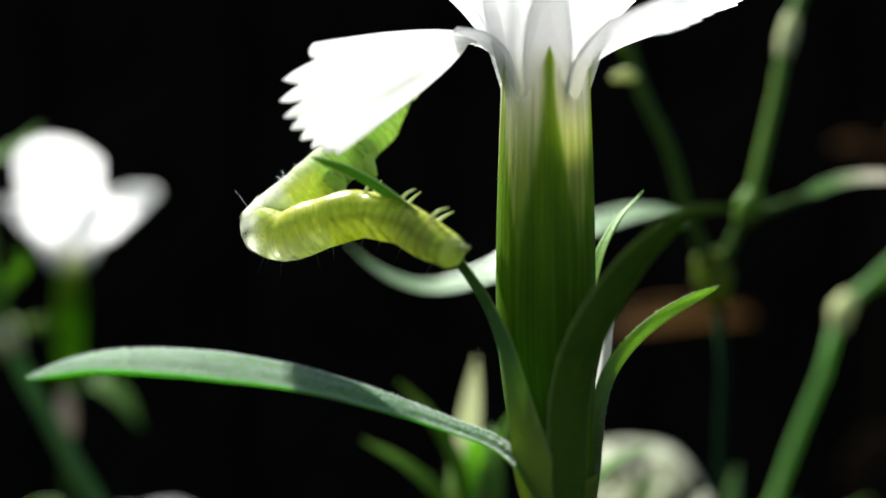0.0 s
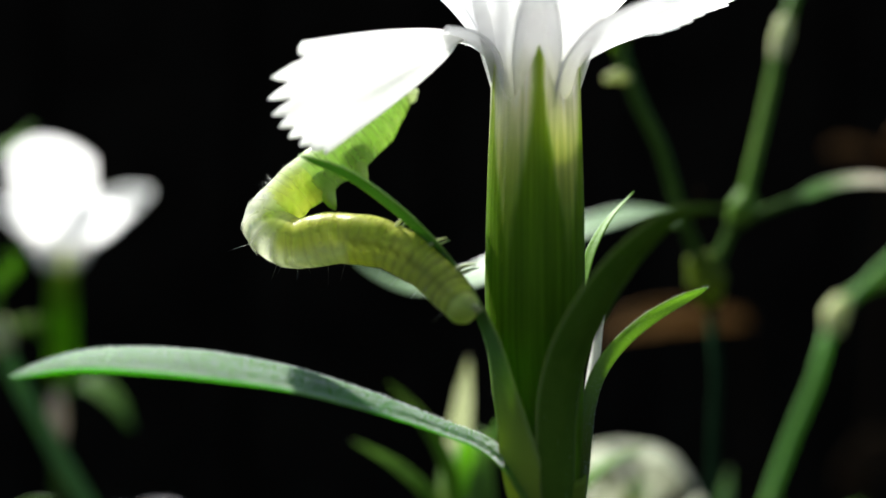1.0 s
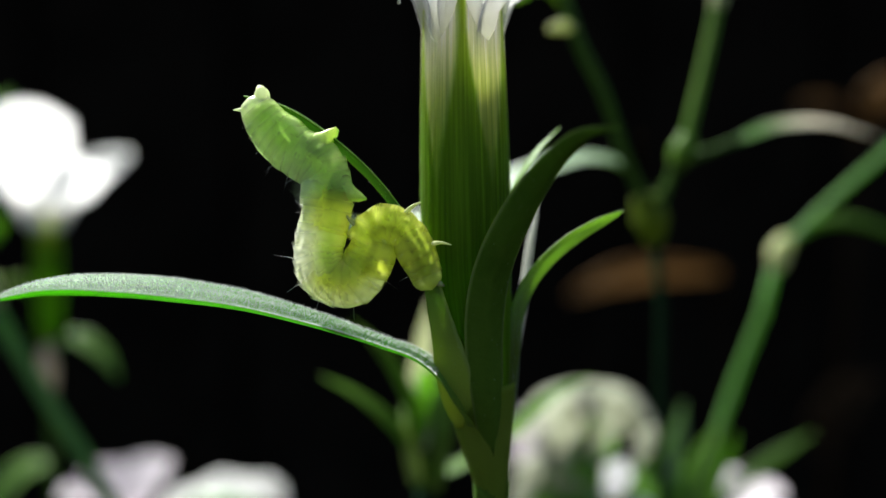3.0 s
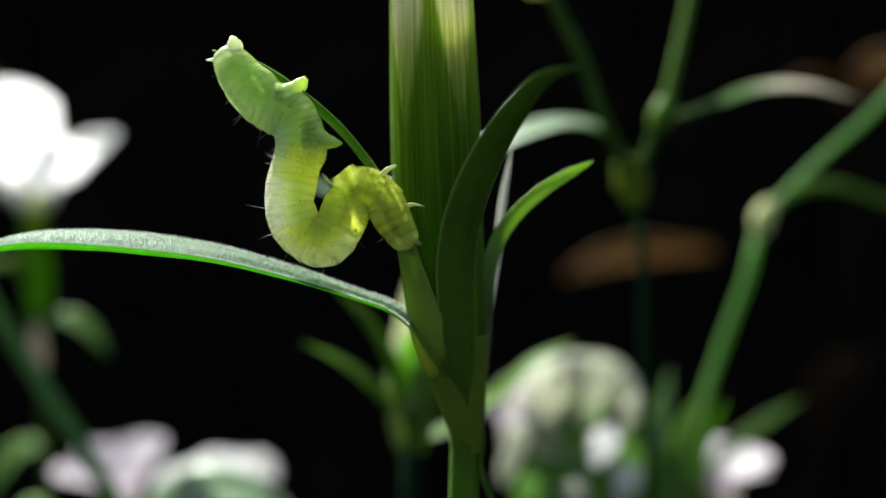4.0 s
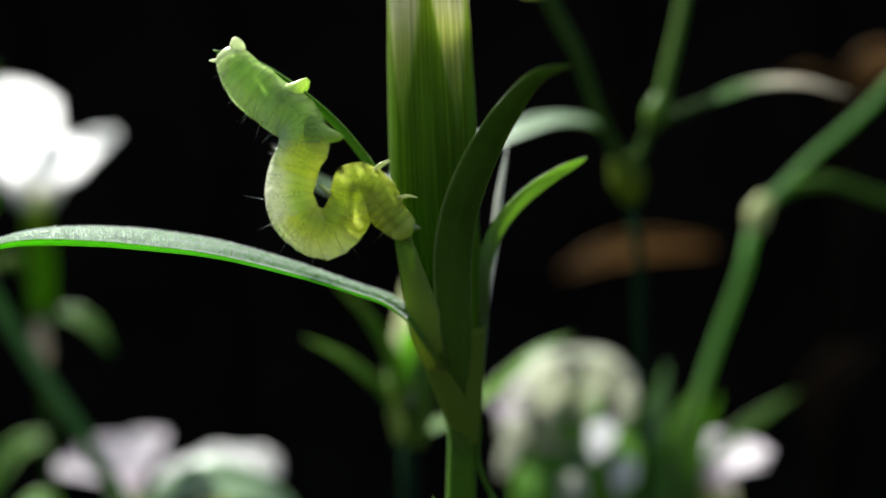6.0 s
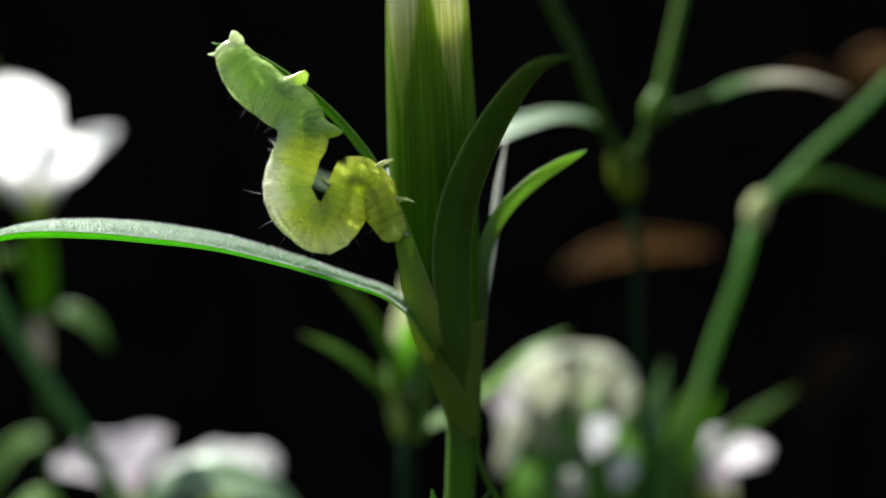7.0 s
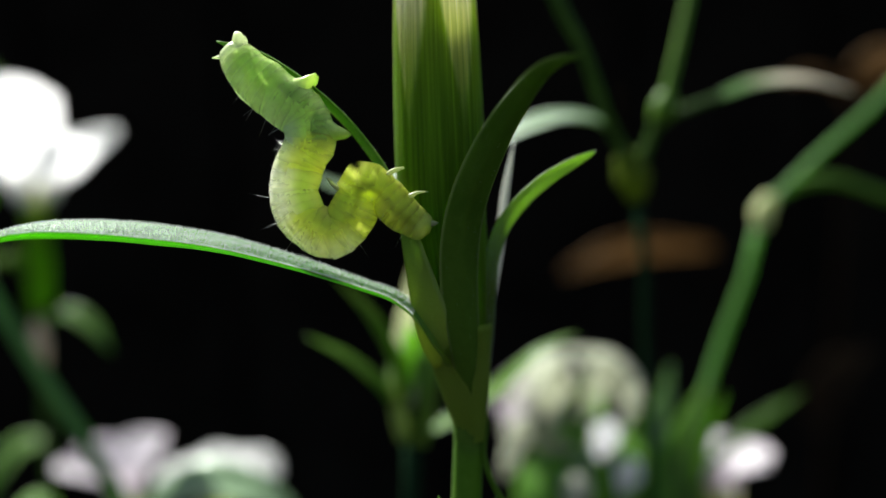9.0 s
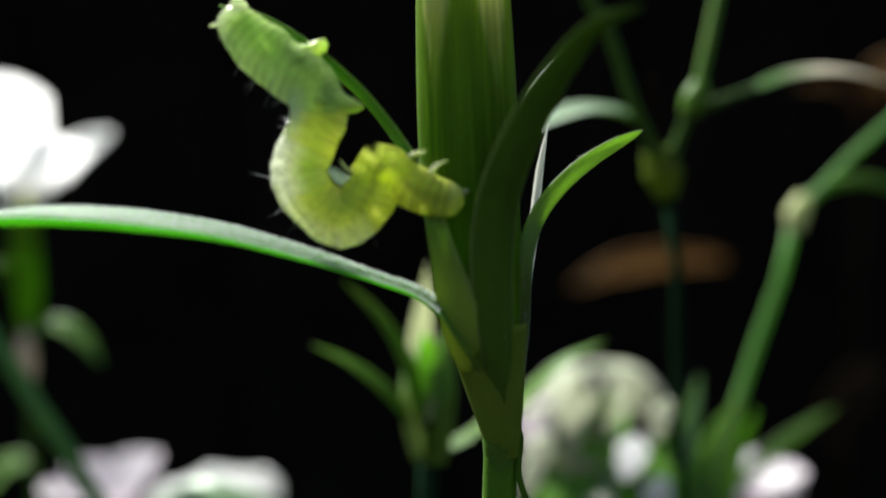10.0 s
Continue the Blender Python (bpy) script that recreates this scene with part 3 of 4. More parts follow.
# ---- setting ----
def setting():
    bm = bmesh.new()
    n = 40
    vs = []
    grade = [math.copysign(abs(x) ** 3, x) * 40 for x in np.linspace(-1, 1, n + 1)]
    for y in grade:
        vs.append([bm.verts.new((x, y, 0.006 * noise.noise(Vector((x * 9, y * 9, 0))) * (abs(x) < 3 and abs(y) < 3))) for x in grade])
    for i in range(n):
        for j in range(n):
            bm.faces.new((vs[i][j], vs[i][j + 1], vs[i + 1][j + 1], vs[i + 1][j]))
    tagged(part("ground", bm, SOIL), "dark bare garden soil under the plants", "ground", kind="structure")
    # added backdrop: a low fence of near-black boards behind the bed, in its own shade
    fence = new("fence")
    fence.location = (0, 0.56, 0)
    ORIGIN[fence.name] = Vector((0, 0.56, 0))
    tagged(fence, "added low near-black board fence, a backdrop in shade behind the bed", "fence", kind="structure")
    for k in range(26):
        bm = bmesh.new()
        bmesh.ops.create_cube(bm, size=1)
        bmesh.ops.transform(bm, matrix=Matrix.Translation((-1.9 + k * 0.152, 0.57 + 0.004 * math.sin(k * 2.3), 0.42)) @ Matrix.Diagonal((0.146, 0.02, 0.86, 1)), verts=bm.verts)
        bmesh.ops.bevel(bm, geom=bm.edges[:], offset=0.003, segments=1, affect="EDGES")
        part("board", bm, BACKDROP, fence, smooth=False)
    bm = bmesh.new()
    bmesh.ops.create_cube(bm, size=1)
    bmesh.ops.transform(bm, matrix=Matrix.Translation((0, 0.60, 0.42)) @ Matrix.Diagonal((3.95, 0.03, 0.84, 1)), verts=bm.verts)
    part("backing", bm, BACKDROP, fence, smooth=False)


setting()


# ---- the pink with the caterpillar ----
def bow(h):
    """How the flower's axis leans: upright above, bending over to the stem below."""
    return 1.25 * max(0.0, 1 - h / 14.0) ** 1.3


BROAD_LINE = [(7.5, 42.9, -18.4), (7.3, 41.6, -14.4), (7.1, 41.0, -10.3), (7.4, 40.4, -6.8), (8.6, 39.0, -3.2), (10.3, 37.3, -0.2), (11.9, 35.2, 1.6), (13.4, 32.8, 1.8)]
CALYX_LINE = [(h, float(np.interp(h, [0, 1, 2.8, 4.6, 6.8, 10, 14, 17, 20.4, 24, 27, 28.5], [1.1, 1.3, 1.65, 2.02, 2.38, 2.68, 2.89, 2.95, 2.9, 2.8, 2.68, 2.64])))
              for h in np.linspace(0, 28.5, 36)]


def main_pink():
    plant = thing("pink_plant", at((7.0, 44, -EYE)), "flowering pink with a white fringed bloom and narrow leaves", "plant")
    part("stem", tube([(7.5, 43.9, -16), (7.45, 43.9, -18.7), (7.1, 43.9, -24), (6.2, 44.5, -60), (4, 46, -150), (5, 47, -300)], [1.0, 1.0, 0.92, 0.92, 1.1, 1.2], 60), STEM, plant)
    part("node", tube([(7.45, 43.9, -18.6), (7.4, 43.9, -19.6), (7.36, 43.9, -20.6), (7.3, 43.9, -21.6)], [1.0, 1.14, 1.06, 0.93], 14), STEM, plant)
    base = (6.09, 43.9, -19.0)
    cup = part("calyx", toothed_tube(base, CALYX_LINE + [(29.5, 2.66), (30.5, 2.75), (31, 2.85)], 28.5, radians(-93), 27.4, 30.4, bow, power=1.6, rows_top=26), CALYX, plant)
    # unseen core, added to stop sun streaking through the hollow tube
    part("ovary", lathe(base, [(h, r * 0.72) for h, r in CALYX_LINE if 7 < h < 13] + [(14, 1.8), (17, 1.3), (20, 0.9), (24, 0.5), (26, 0.3), (26.2, 0.0005)], 30, bow), BRACT, cup)
    # the fused feet of the leaf pair, a short cup round the stem
    cuff = [(-1.9, 0.98), (-1.2, 1.08), (0.0, 1.3), (1.0, 1.54), (2.8, 1.9), (4.4, 2.22), (5.4, 2.42), (5.9, 2.5)]
    part("leaf_sheath", lathe(base, walled(cuff), 36, bow), OLIVE, plant)
    # the petals whose claws fill the mouth of the tube
    for rise, turn, seed, long, droop, claw, bend in ((33, 6, 2, 9.6, 2.2, 13.9, 3.3), (52, 80, 3, 10.4, 0.0, 14.1, 7.0), (36, 218, 4, 10.4, 0.0, 14.1, 7.0), (38, 268, 7, 10.4, 0.0, 14.1, 7.0), (30, -48, 5, 10.4, 0.0, 14.1, 7.0)):
        bm = petal_mesh(long, 11.0, claw=claw, rise=rise, seed=seed, bend=bend, foot=1.75, wrap=2.4, steps=64, spread=1.0, sag=droop)
        m = Matrix.Translation(at((base[0], base[1], base[2] + 14.0))) @ Matrix.Rotation(radians(turn), 4, "Z") @ Matrix.Translation(((2.2 + 0.04 * math.sin(seed * 2)) * MM, 0, 0))
        part("petal", placed(bm, m), PETAL_CLAW, cup)
    # the claw of the loose petal, bent over at the mouth of the tube
    strap = petal_mesh(1.3, 2.6, claw=15.3, rise=4, seed=9, bend=2.1, foot=1.0, wrap=2.4, steps=40, spread=1.0, fringe=0.0, cup=0.05)
    part("petal_claw", placed(strap, Matrix.Translation(at((base[0], base[1], base[2] + 14.0))) @ Matrix.Rotation(radians(188), 4, "Z") @ Matrix.Translation((2.45 * MM, 0, 0))), PETAL_CLAW, cup)
    # narrow bracts and leaves
    thin = part("leaf", blade([(5.7, 42.8, -15.6), (5.05, 42.4, -13.8), (4.5, 42.2, -11.6), (4.0, 42.0, -8.6), (3.45, 41.8, -5.6), (2.44, 42.1, -3.1), (0.68, 42.0, -0.35), (-2.15, 41.7, 2.5), (-4.97, 41.5, 4.4), (-7.44, 41.4, 5.2)],
                              3.7, (-0.85, -0.45, -0.3), fold=-1.1, fold_tip=0.9, thick=0.3, steps=60, across=14,
                              prof=((0, 0.5), (0.06, 0.8), (0.14, 0.95), (0.26, 0.72), (0.37, 0.50), (0.47, 0.38), (0.6, 0.32), (0.78, 0.29), (0.9, 0.23), (0.97, 0.13), (1.0, 0.01))), SHEATH, plant, "thin curved leaf that carries the caterpillar")
    broad = part("bract", blade(BROAD_LINE, 2.6, (-0.35, 1.0, 0.45), belly=0.42, root=0.45, fold=0.5, steps=44, twist=-6, tip=0.8), LEAF_DARK, plant, "broad dark green bract with a curled tip")
    part("bract", blade([(8.3, 44.5, -13.5), (8.7, 44.8, -4.6), (10.0, 45.8, 0.2), (11.0, 46.4, 1.8), (12.85, 47.25, 3.75)], 1.15, (-0.6, -0.5, 0.6), belly=0.4, root=0.8, fold=0.4), SHORT, plant)
    part("bract", blade([(8.9, 45.3, -13.2), (10.1, 46.4, -7.2), (10.6, 46.8, -4.1), (11.3, 46.9, -1.0)], 0.9, (0.6, 0.5, 0.4), belly=0.4, root=0.8, fold=0.3, thick=0.12), PALE_SCALE, plant, "dry papery pale scale")
    short = part("leaf", blade([(7.9, 43.3, -18.2), (8.5, 43.0, -14), (8.85, 43.1, -11.0), (9.8, 43.3, -7.2), (12.4, 43.4, -4.25), (14.5, 43.4, -2.95), (16.2, 43.4, -2.2)],
                               1.9, (0.4, -0.8, -0.35), fold=-0.5, fold_tip=0.45, thick=0.3, steps=46,
                               prof=((0, 1.0), (0.3, 0.9), (0.45, 0.62), (0.6, 0.66), (0.8, 0.60), (0.92, 0.42), (0.98, 0.2), (1.0, 0.03))), SHORT, plant, "short bright green leaf catching the sun")
    arch = part("leaf", blade([(6.0, 42.5, -15.3), (5.5, 41.9, -14.0), (4.6, 41.9, -12.5), (3.1, 42.0, -11.2), (0.5, 41.9, -10.1), (-2.4, 41.5, -9.0), (-7.2, 40.8, -7.45), (-14.2, 39.9, -6.25), (-19.0, 39.3, -6.15), (-22.1, 39.0, -6.85)],
                              3.45, (0.05, -0.45, 0.89), fold=-0.06, rim=0.3, lip=1.35, steps=80, across=20,
                              prof=((0, 0.5), (0.05, 0.5), (0.14, 0.47), (0.26, 0.48), (0.4, 0.66), (0.55, 0.86), (0.68, 0.98), (0.76, 1.0), (0.86, 0.84), (0.93, 0.6), (0.98, 0.28), (1.0, 0.02))), ARCH, plant, "long arching leaf with a hairy silvery upper side")
    fuzz(arch, 9500, 0.15, 0.017, 5, reach=0.011)
    fuzz(cup, 1500, 0.08, 0.009, 9, lean=(0.0, 0.0, 0.4), low=-1.1)
    fuzz(short, 1600, 0.14, 0.012, 6, lean=(-0.5, 0.0, 0.4), low=-1.1)
    fuzz(broad, 250, 0.10, 0.010, 7, lean=(0.0, 0.0, 0.3), low=-1.1)
    fuzz(thin, 300, 0.09, 0.010, 8, lean=(0.0, 0.0, 0.3), low=-1.1)
    part("leaf", blade([(6.7, 43.2, -31.0), (6.1, 42.9, -28.0), (5.5, 42.4, -25.6), (5.2, 42.1, -24.0)], 1.6, (-0.5, -0.8, 0.2), belly=0.4, root=0.8, fold=0.3), SHEATH, plant)
    part("leaf", blade([(7.2, 43.4, -31.0), (7.7, 43.2, -28.0), (8.3, 42.9, -25.8), (9.0, 42.6, -24.3)], 1.3, (0.5, -0.8, 0.2), belly=0.4, root=0.8, fold=0.3), SHEATH, plant)
    part("twig", tube([(8.3, 43.9, -18.8), (8.5, 43.6, -19.8), (8.25, 43.3, -21.8), (8.7, 43.0, -23.5), (9.4, 43.0, -25), (10.5, 43.5, -30)], [0.16, 0.2, 0.2, 0.22, 0.22, 0.2], 20, 8), LEAF_DARK, plant, "thin dark shrivelled leaf")
    return plant


pink = main_pink()


def drooping_petal():
    """The petal that the caterpillar pulls down and lets go; its origin is the bend at the mouth of the tube."""
    bm = petal_mesh(11.3, 7.4, claw=0.2, rise=0, seed=11, bend=1.2, fringe=0.19, teeth=8, cup=0.05, foot=0.35, wedge=0.7, uneven=1.5, skew=0.14, across=72)
    me = bpy.data.meshes.new("petal")
    bmesh.ops.translate(bm, vec=(0, 0, -1.4 * MM), verts=bm.verts)
    bmesh.ops.recalc_face_normals(bm, faces=bm.faces)
    bm.to_mesh(me)
    bm.free()
    me.materials.append(PETAL)
    me.polygons.foreach_set("use_smooth", [True] * len(me.polygons))
    ob = new("petal", me)
    ob.parent = pink
    tagged(ob, "white fringed petal that springs up when let go")
    return ob


loose_petal = drooping_petal()


# ---- plants behind ----
def far_plants():
    white = thing("pink_plant", at((-47, 95, -EYE)), "pink with one open white bloom, out in the bed", "plant", "pinks behind")
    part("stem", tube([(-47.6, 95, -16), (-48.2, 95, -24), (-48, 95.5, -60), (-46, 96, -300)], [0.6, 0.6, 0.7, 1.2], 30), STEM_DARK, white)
    flower_head(white, (-48.1, 95, -18.7), 17.0, 1.7, (68, 14, 24, 24, 16), (274, -14, 62, 122, 192), 10.6, 10.4, 21, fringe=0.03, cup=0.2, bend=1.3, sag=-4.5, spread=0.5, mouth=1.24)
    part("leaf", blade([(-47.5, 94, -18), (-43.5, 93, -16.9), (-40.5, 92, -18.2), (-36.7, 90, -22)], 2.2, (0, -0.7, 0.7)), LEAF_FAR, white)
    part("leaf", blade([(-48.0, 94, -12), (-51, 93, -9.5), (-54, 92, -9.8)], 2.0, (0, -0.7, 0.7)), LEAF_DARK, white)
    part("bud", lathe((-47.6, 93.0, -24.5), [(h, 1.15 * float(np.interp(h, [0, 1.5, 3, 5, 7], [0.5, 0.9, 1.0, 0.8, 0.3]))) for h in np.linspace(0, 7, 14)], 20), PALE_LEAF, white, "withered pinkish bud")

    side = thing("pink_plant", at((-30, 80, -EYE)), "leaning green pink stem with curled narrow leaves", "plant", "pinks behind")
    part("stem", tube([(-47.4, 80, -9.8), (-45.3, 80, -13.7), (-41.8, 80, -20.4), (-37.4, 80, -27.6), (-32.6, 80, -36.5), (-24, 82, -60), (-20, 84, -300)], [0.85, 0.85, 0.85, 0.85, 0.85, 1.1, 1.2], 40), STEM_FAR, side)
    part("stem", tube([(-47.4, 80, -9.8), (-49, 80.5, -3), (-52, 82, 6)], [1.0, 0.9, 0.9], 14), STEM, side)
    part("node", tube([(-47.6, 80, -7.6), (-47.4, 80, -9.6), (-46.6, 80, -11.4)], [1.2, 1.8, 1.2], 10), NODE, side)
    part("leaf", blade([(-53.5, 85, 9.6), (-50.5, 85, 11.0), (-47.6, 85, 12.8), (-46.2, 85, 14.4)], 2.4, (0.2, -0.5, 0.8), root=0.8), LEAF_FAR, side)
    part("leaf", blade([(-53, 85, -5.6), (-49.8, 85, -3.6), (-48.4, 85, -1.5), (-49.1, 85, 0.2)], 1.8, (0.6, -0.5, 0.2), root=0.8), LEAF_FAR, side)

    tall = thing("pink_plant", at((28, 74, -EYE)), "branching pink with swollen nodes and narrow leaves", "plant", "pinks behind")
    part("stem", tube([(37.2, 73.5, 30), (33.6, 72, 20.5), (31.9, 71, 14.4), (28.6, 69, 3.7)], [0.52, 0.52, 0.52, 0.55], 24), STEM, tall)
    part("node", tube([(34.2, 72.3, 22.8), (33.7, 72.1, 20.9), (33.1, 71.8, 18.6)], [0.72, 0.95, 0.6], 10), NODE, tall)
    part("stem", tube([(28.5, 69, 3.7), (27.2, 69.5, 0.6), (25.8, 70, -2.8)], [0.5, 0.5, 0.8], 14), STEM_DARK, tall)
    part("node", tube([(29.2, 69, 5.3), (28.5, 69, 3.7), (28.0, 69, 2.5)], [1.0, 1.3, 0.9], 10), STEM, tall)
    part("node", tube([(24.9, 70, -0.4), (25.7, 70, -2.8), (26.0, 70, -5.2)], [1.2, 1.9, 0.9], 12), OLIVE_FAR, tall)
    part("stem", tube([(26.0, 70, -4), (26.7, 70, -10.8), (27.1, 72, -19.8), (28.2, 75, -37.8), (28, 76, -300)], [0.5, 0.4, 0.4, 0.5, 1.0], 40), STEM_IN_SHADE, tall)
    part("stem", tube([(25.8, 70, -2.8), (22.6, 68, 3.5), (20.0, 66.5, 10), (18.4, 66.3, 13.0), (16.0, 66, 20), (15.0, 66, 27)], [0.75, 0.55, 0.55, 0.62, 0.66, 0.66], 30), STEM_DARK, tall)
    part("leaf", blade([(16.6, 65.8, 18.0), (15.2, 65.4, 19.6), (13.4, 65, 19.4), (11.6, 65, 17.6)], 2.2, (0.1, -0.6, -0.6), root=0.7), SHORT, tall, "bright green leaflet")
    part("bud", tube([(17.4, 66, 15.3), (16.4, 65.6, 15.5), (15.0, 65.4, 15.2)], [0.4, 0.6, 0.3], 10, 12), NODE, tall, "pale shrivelled bud")
    part("bud", tube([(25.2, 69, 0.5), (24.4, 68, 3.2), (24.1, 67, 4.6), (24.0, 67, 5.8)], [0.12, 0.13, 0.3, 0.12], 12, 10), DEAD_STEM, tall, "small dead bud")
    part("leaf", blade([(25.4, 70, -2.2), (24.4, 69.8, 0.8), (22.6, 69.2, 2.7), (19.2, 68.5, 3.4), (14.2, 67, 2.2), (8.9, 66, 0.0), (3.8, 65, -2.3), (-1.7, 64, -3.4), (-6.0, 63.5, -1.6), (-8.4, 63, 0.6)],
                       3.3, (0.1, -0.4, 0.9), belly=0.5, root=0.45, steps=44), GLAUCOUS_ARC, tall, "long arching glaucous leaf")
    part("leaf_stalk", tube([(28.3, 69, 2.8), (30.4, 69.4, 3.6), (32.6, 70, 4.4), (35.2, 70.8, 5.3)], [0.5, 0.4, 0.34, 0.3], 14, 10), STEM_DARK, tall)
    part("leaf", blade([(33.8, 70.3, 4.6), (38.4, 72, 6.4), (44.4, 73, 7.0), (51.0, 74, 5.6)], 2.2, (0, -0.45, 0.85), belly=0.5, root=0.35), WITHERED, tall, "narrow leaf withered pale at its end")

    fork = thing("pink_plant", at((30, 85, -EYE)), "forked green pink stem with a pale swollen node", "plant", "pinks behind")
    part("stem", tube([(62, 84, 9), (58.1, 83, 5.5), (49.7, 81, -0.9), (43.1, 80, -6.8)], [0.42, 0.42, 0.42, 0.46], 20), STEM_FAR, fork)
    part("stem", tube([(43.1, 80, -6.8), (42.0, 81, -13), (39.9, 82, -19.5), (37.3, 82, -26.4), (33.8, 83, -40), (30, 85, -300)], [0.55, 0.48, 0.5, 0.54, 0.7, 1.2], 40), STEM_FAR, fork)
    part("stem", tube([(43.7, 80, -6.3), (46.5, 81.5, -4.4), (52.5, 84, -3.2), (61.6, 88, -5.1), (68, 90, -7)], [0.65, 0.65, 0.62, 0.6, 0.6], 20), STEM, fork)
    part("node", tube([(44.2, 80, -5.0), (43.3, 80, -6.6), (43.0, 80, -8.8)], [0.8, 1.25, 0.8], 12), NODE, fork)
    part("leaf", blade([(38, 88, -39.5), (42, 89, -37.0), (45.8, 90, -34.6), (52.5, 90, -30.4)], 1.8, (0.3, -0.5, 0.8)), STEM_DARK, fork)

    part("leaf", blade([(31.9, 81, -46), (32.8, 81, -37), (34.2, 81, -31.6), (36.9, 81, -26.6)], 3.6, (-0.5, -0.7, 0.4), belly=0.45, root=0.8), LEAF_FAR, fork, "bright green leaf clasping the stem")
    part("leaf", blade([(35.0, 82, -47), (34.9, 82, -38), (36.2, 82, -34), (39.2, 82, -28.2)], 3.0, (0.4, -0.8, 0.4), belly=0.45, root=0.8), LEAF_FAR, fork)
    part("leaf", blade([(31.9, 84, -41), (31.9, 84, -31.7), (32.9, 84, -27.6), (33.5, 84, -24.6)], 2.2, (-0.3, -0.9, 0.2), belly=0.5, root=0.6), GLAUCOUS, fork)

    mid = thing("pink_plant", at((2.5, 67, -EYE)), "budded green pink shoot with paired leaves", "plant", "pinks behind")
    part("stem", tube([(2.9, 66, -23), (2.6, 66, -28), (2.3, 66, -33.4), (2, 67, -300)], [0.9, 0.55, 0.36, 0.8], 30), STEM_IN_SHADE, mid)
    part("leaf", blade([(2.0, 63.5, -27), (1.5, 66, -22.5), (1.9, 69, -18), (2.7, 71.5, -15.0)], 2.6, (-0.6, -0.5, 0.6), belly=0.4, root=0.6), SHORT, mid)
    part("leaf", blade([(3.4, 63.5, -27.5), (3.8, 65.5, -23), (4.3, 68, -19.5), (4.5, 70, -17)], 3.8, (-0.5, -0.6, 0.6), belly=0.4, root=0.6), SHORT, mid)
    part("bud", lathe((2.8, 66.5, -25.5), [(h, 1.3 * float(np.interp(h, [0, 2, 4, 6, 8, 9], [0.45, 0.8, 1.0, 0.85, 0.5, 0.1]))) for h in np.linspace(0, 9, 20)], 24), LEAF, mid, "bright green bud")
    part("leaf", blade([(2.5, 66, -27.2), (0.3, 66, -22.9), (-3.3, 65.5, -19.2), (-7.3, 65.5, -16.9)], 1.6, (0.3, -0.5, 0.8), belly=0.4), STEM, mid)
    part("leaf", blade([(3.5, 66, -27.2), (6.5, 66, -25.7), (10.6, 66, -23.1), (15.1, 66.5, -19.5), (19.1, 67, -17.8)], 1.8, (-0.3, -0.5, 0.8), belly=0.4), STEM, mid)
    part("leaf", blade([(2.2, 65, -24), (1.0, 64.5, -18.5), (-1.2, 64, -14.5), (-4, 64, -11.4)], 1.9, (0.3, -0.5, 0.8), belly=0.4), LEAF_DARK, mid)
    part("leaf", blade([(3.6, 65, -24), (4.2, 64.5, -19), (5.6, 64, -15.5), (6.6, 64, -13.4)], 1.8, (-0.3, -0.6, 0.6), belly=0.4), LEAF_FAR, mid)
    part("leaf", blade([(2.6, 65, -24), (2.4, 68, -17.5), (3.0, 71, -13.0), (3.3, 72.5, -10.6)], 3.0, (-0.6, -0.5, 0.6), belly=0.4), NODE, mid, "pale young leaf")

    low = thing("pink_plant", at((24, 90, -EYE)), "low cluster of white and blush blooms", "plant", "pinks behind")
    part("stem", tube([(25, 90, -48), (25.5, 91, -70), (24, 90, -300)], [1.0, 1.0, 1.2], 20), STEM, low)
    flower_head(low, (23.5, 90, -41.5), 15, 2.5, (14, 20, 18, 12), (-12, 58, 122, 192), 7.8, 8.8, 41, PETAL_BLUSH, fringe=0.14, cup=-0.1, sag=12.0)
    for k, (x, z, turn, rise, long, wide, mat) in enumerate(((15.0, -33.5, -120, 62, 5.2, 5.0, PETAL_PINK), (18.6, -33.2, -70, 70, 6.6, 5.4, PETAL_BLUSH), (22.4, -31.6, -40, 66, 6.2, 5.2, PETAL_BLUSH),
                                                             (19.4, -37.5, -100, 48, 4.8, 4.6, PETAL_BLUSH), (24.6, -34.6, -60, 52, 4.4, 4.2, PETAL_PINK), (16.4, -28.8, -150, 40, 3.6, 3.6, PETAL_PINK))):
        bm = petal_mesh(long, wide, claw=0.6, rise=rise, seed=80 + k, fringe=0.18, cup=0.2 * math.sin(k * 2.1), bend=1.0)
        part("petal", placed(bm, Matrix.Translation(at((x, 84 + 1.5 * math.sin(k * 3.0), z))) @ Matrix.Rotation(radians(turn), 4, "Z")), mat, low, "small ruffled blush petal")
    for x, z, r in ((24.0, -31.5, 2.0), (26.6, -35.8, 1.8), (20.6, -37.4, 2.2), (14.4, -30.5, 1.6), (13.2, -33.2, 1.4), (27.4, -27.5, 1.2)):
        part("bud", tube([(x - 0.8, 79, z - 3.0), (x - 0.5, 78.6, z - 1.8), (x, 78, z), (x + 0.6, 77.8, z + 1.5)], [0.4, r * 0.62, r * 0.82, r * 0.4], 14, 16, wobble=0.5, seed=x), PETAL if 23 < x < 27 else PETAL_BLUSH, low, "half-open white bud")
    for x, z, h, w in ((19.0, -41, 9, 4.0), (23.0, -42, 13, 5.0), (28.0, -42, 12, 4.2), (16.2, -42, 8, 3.6), (31.0, -43, 11, 3.6)):
        part("leaf", blade([(x + 1, 80, z - 4), (x - 0.4, 82, z + h * 0.4), (x + 0.6, 84, z + h * 0.75), (x + 2.4, 86, z + h)], w, (-0.4, -0.6, 0.6), seed=int(x)), LEAF, low)
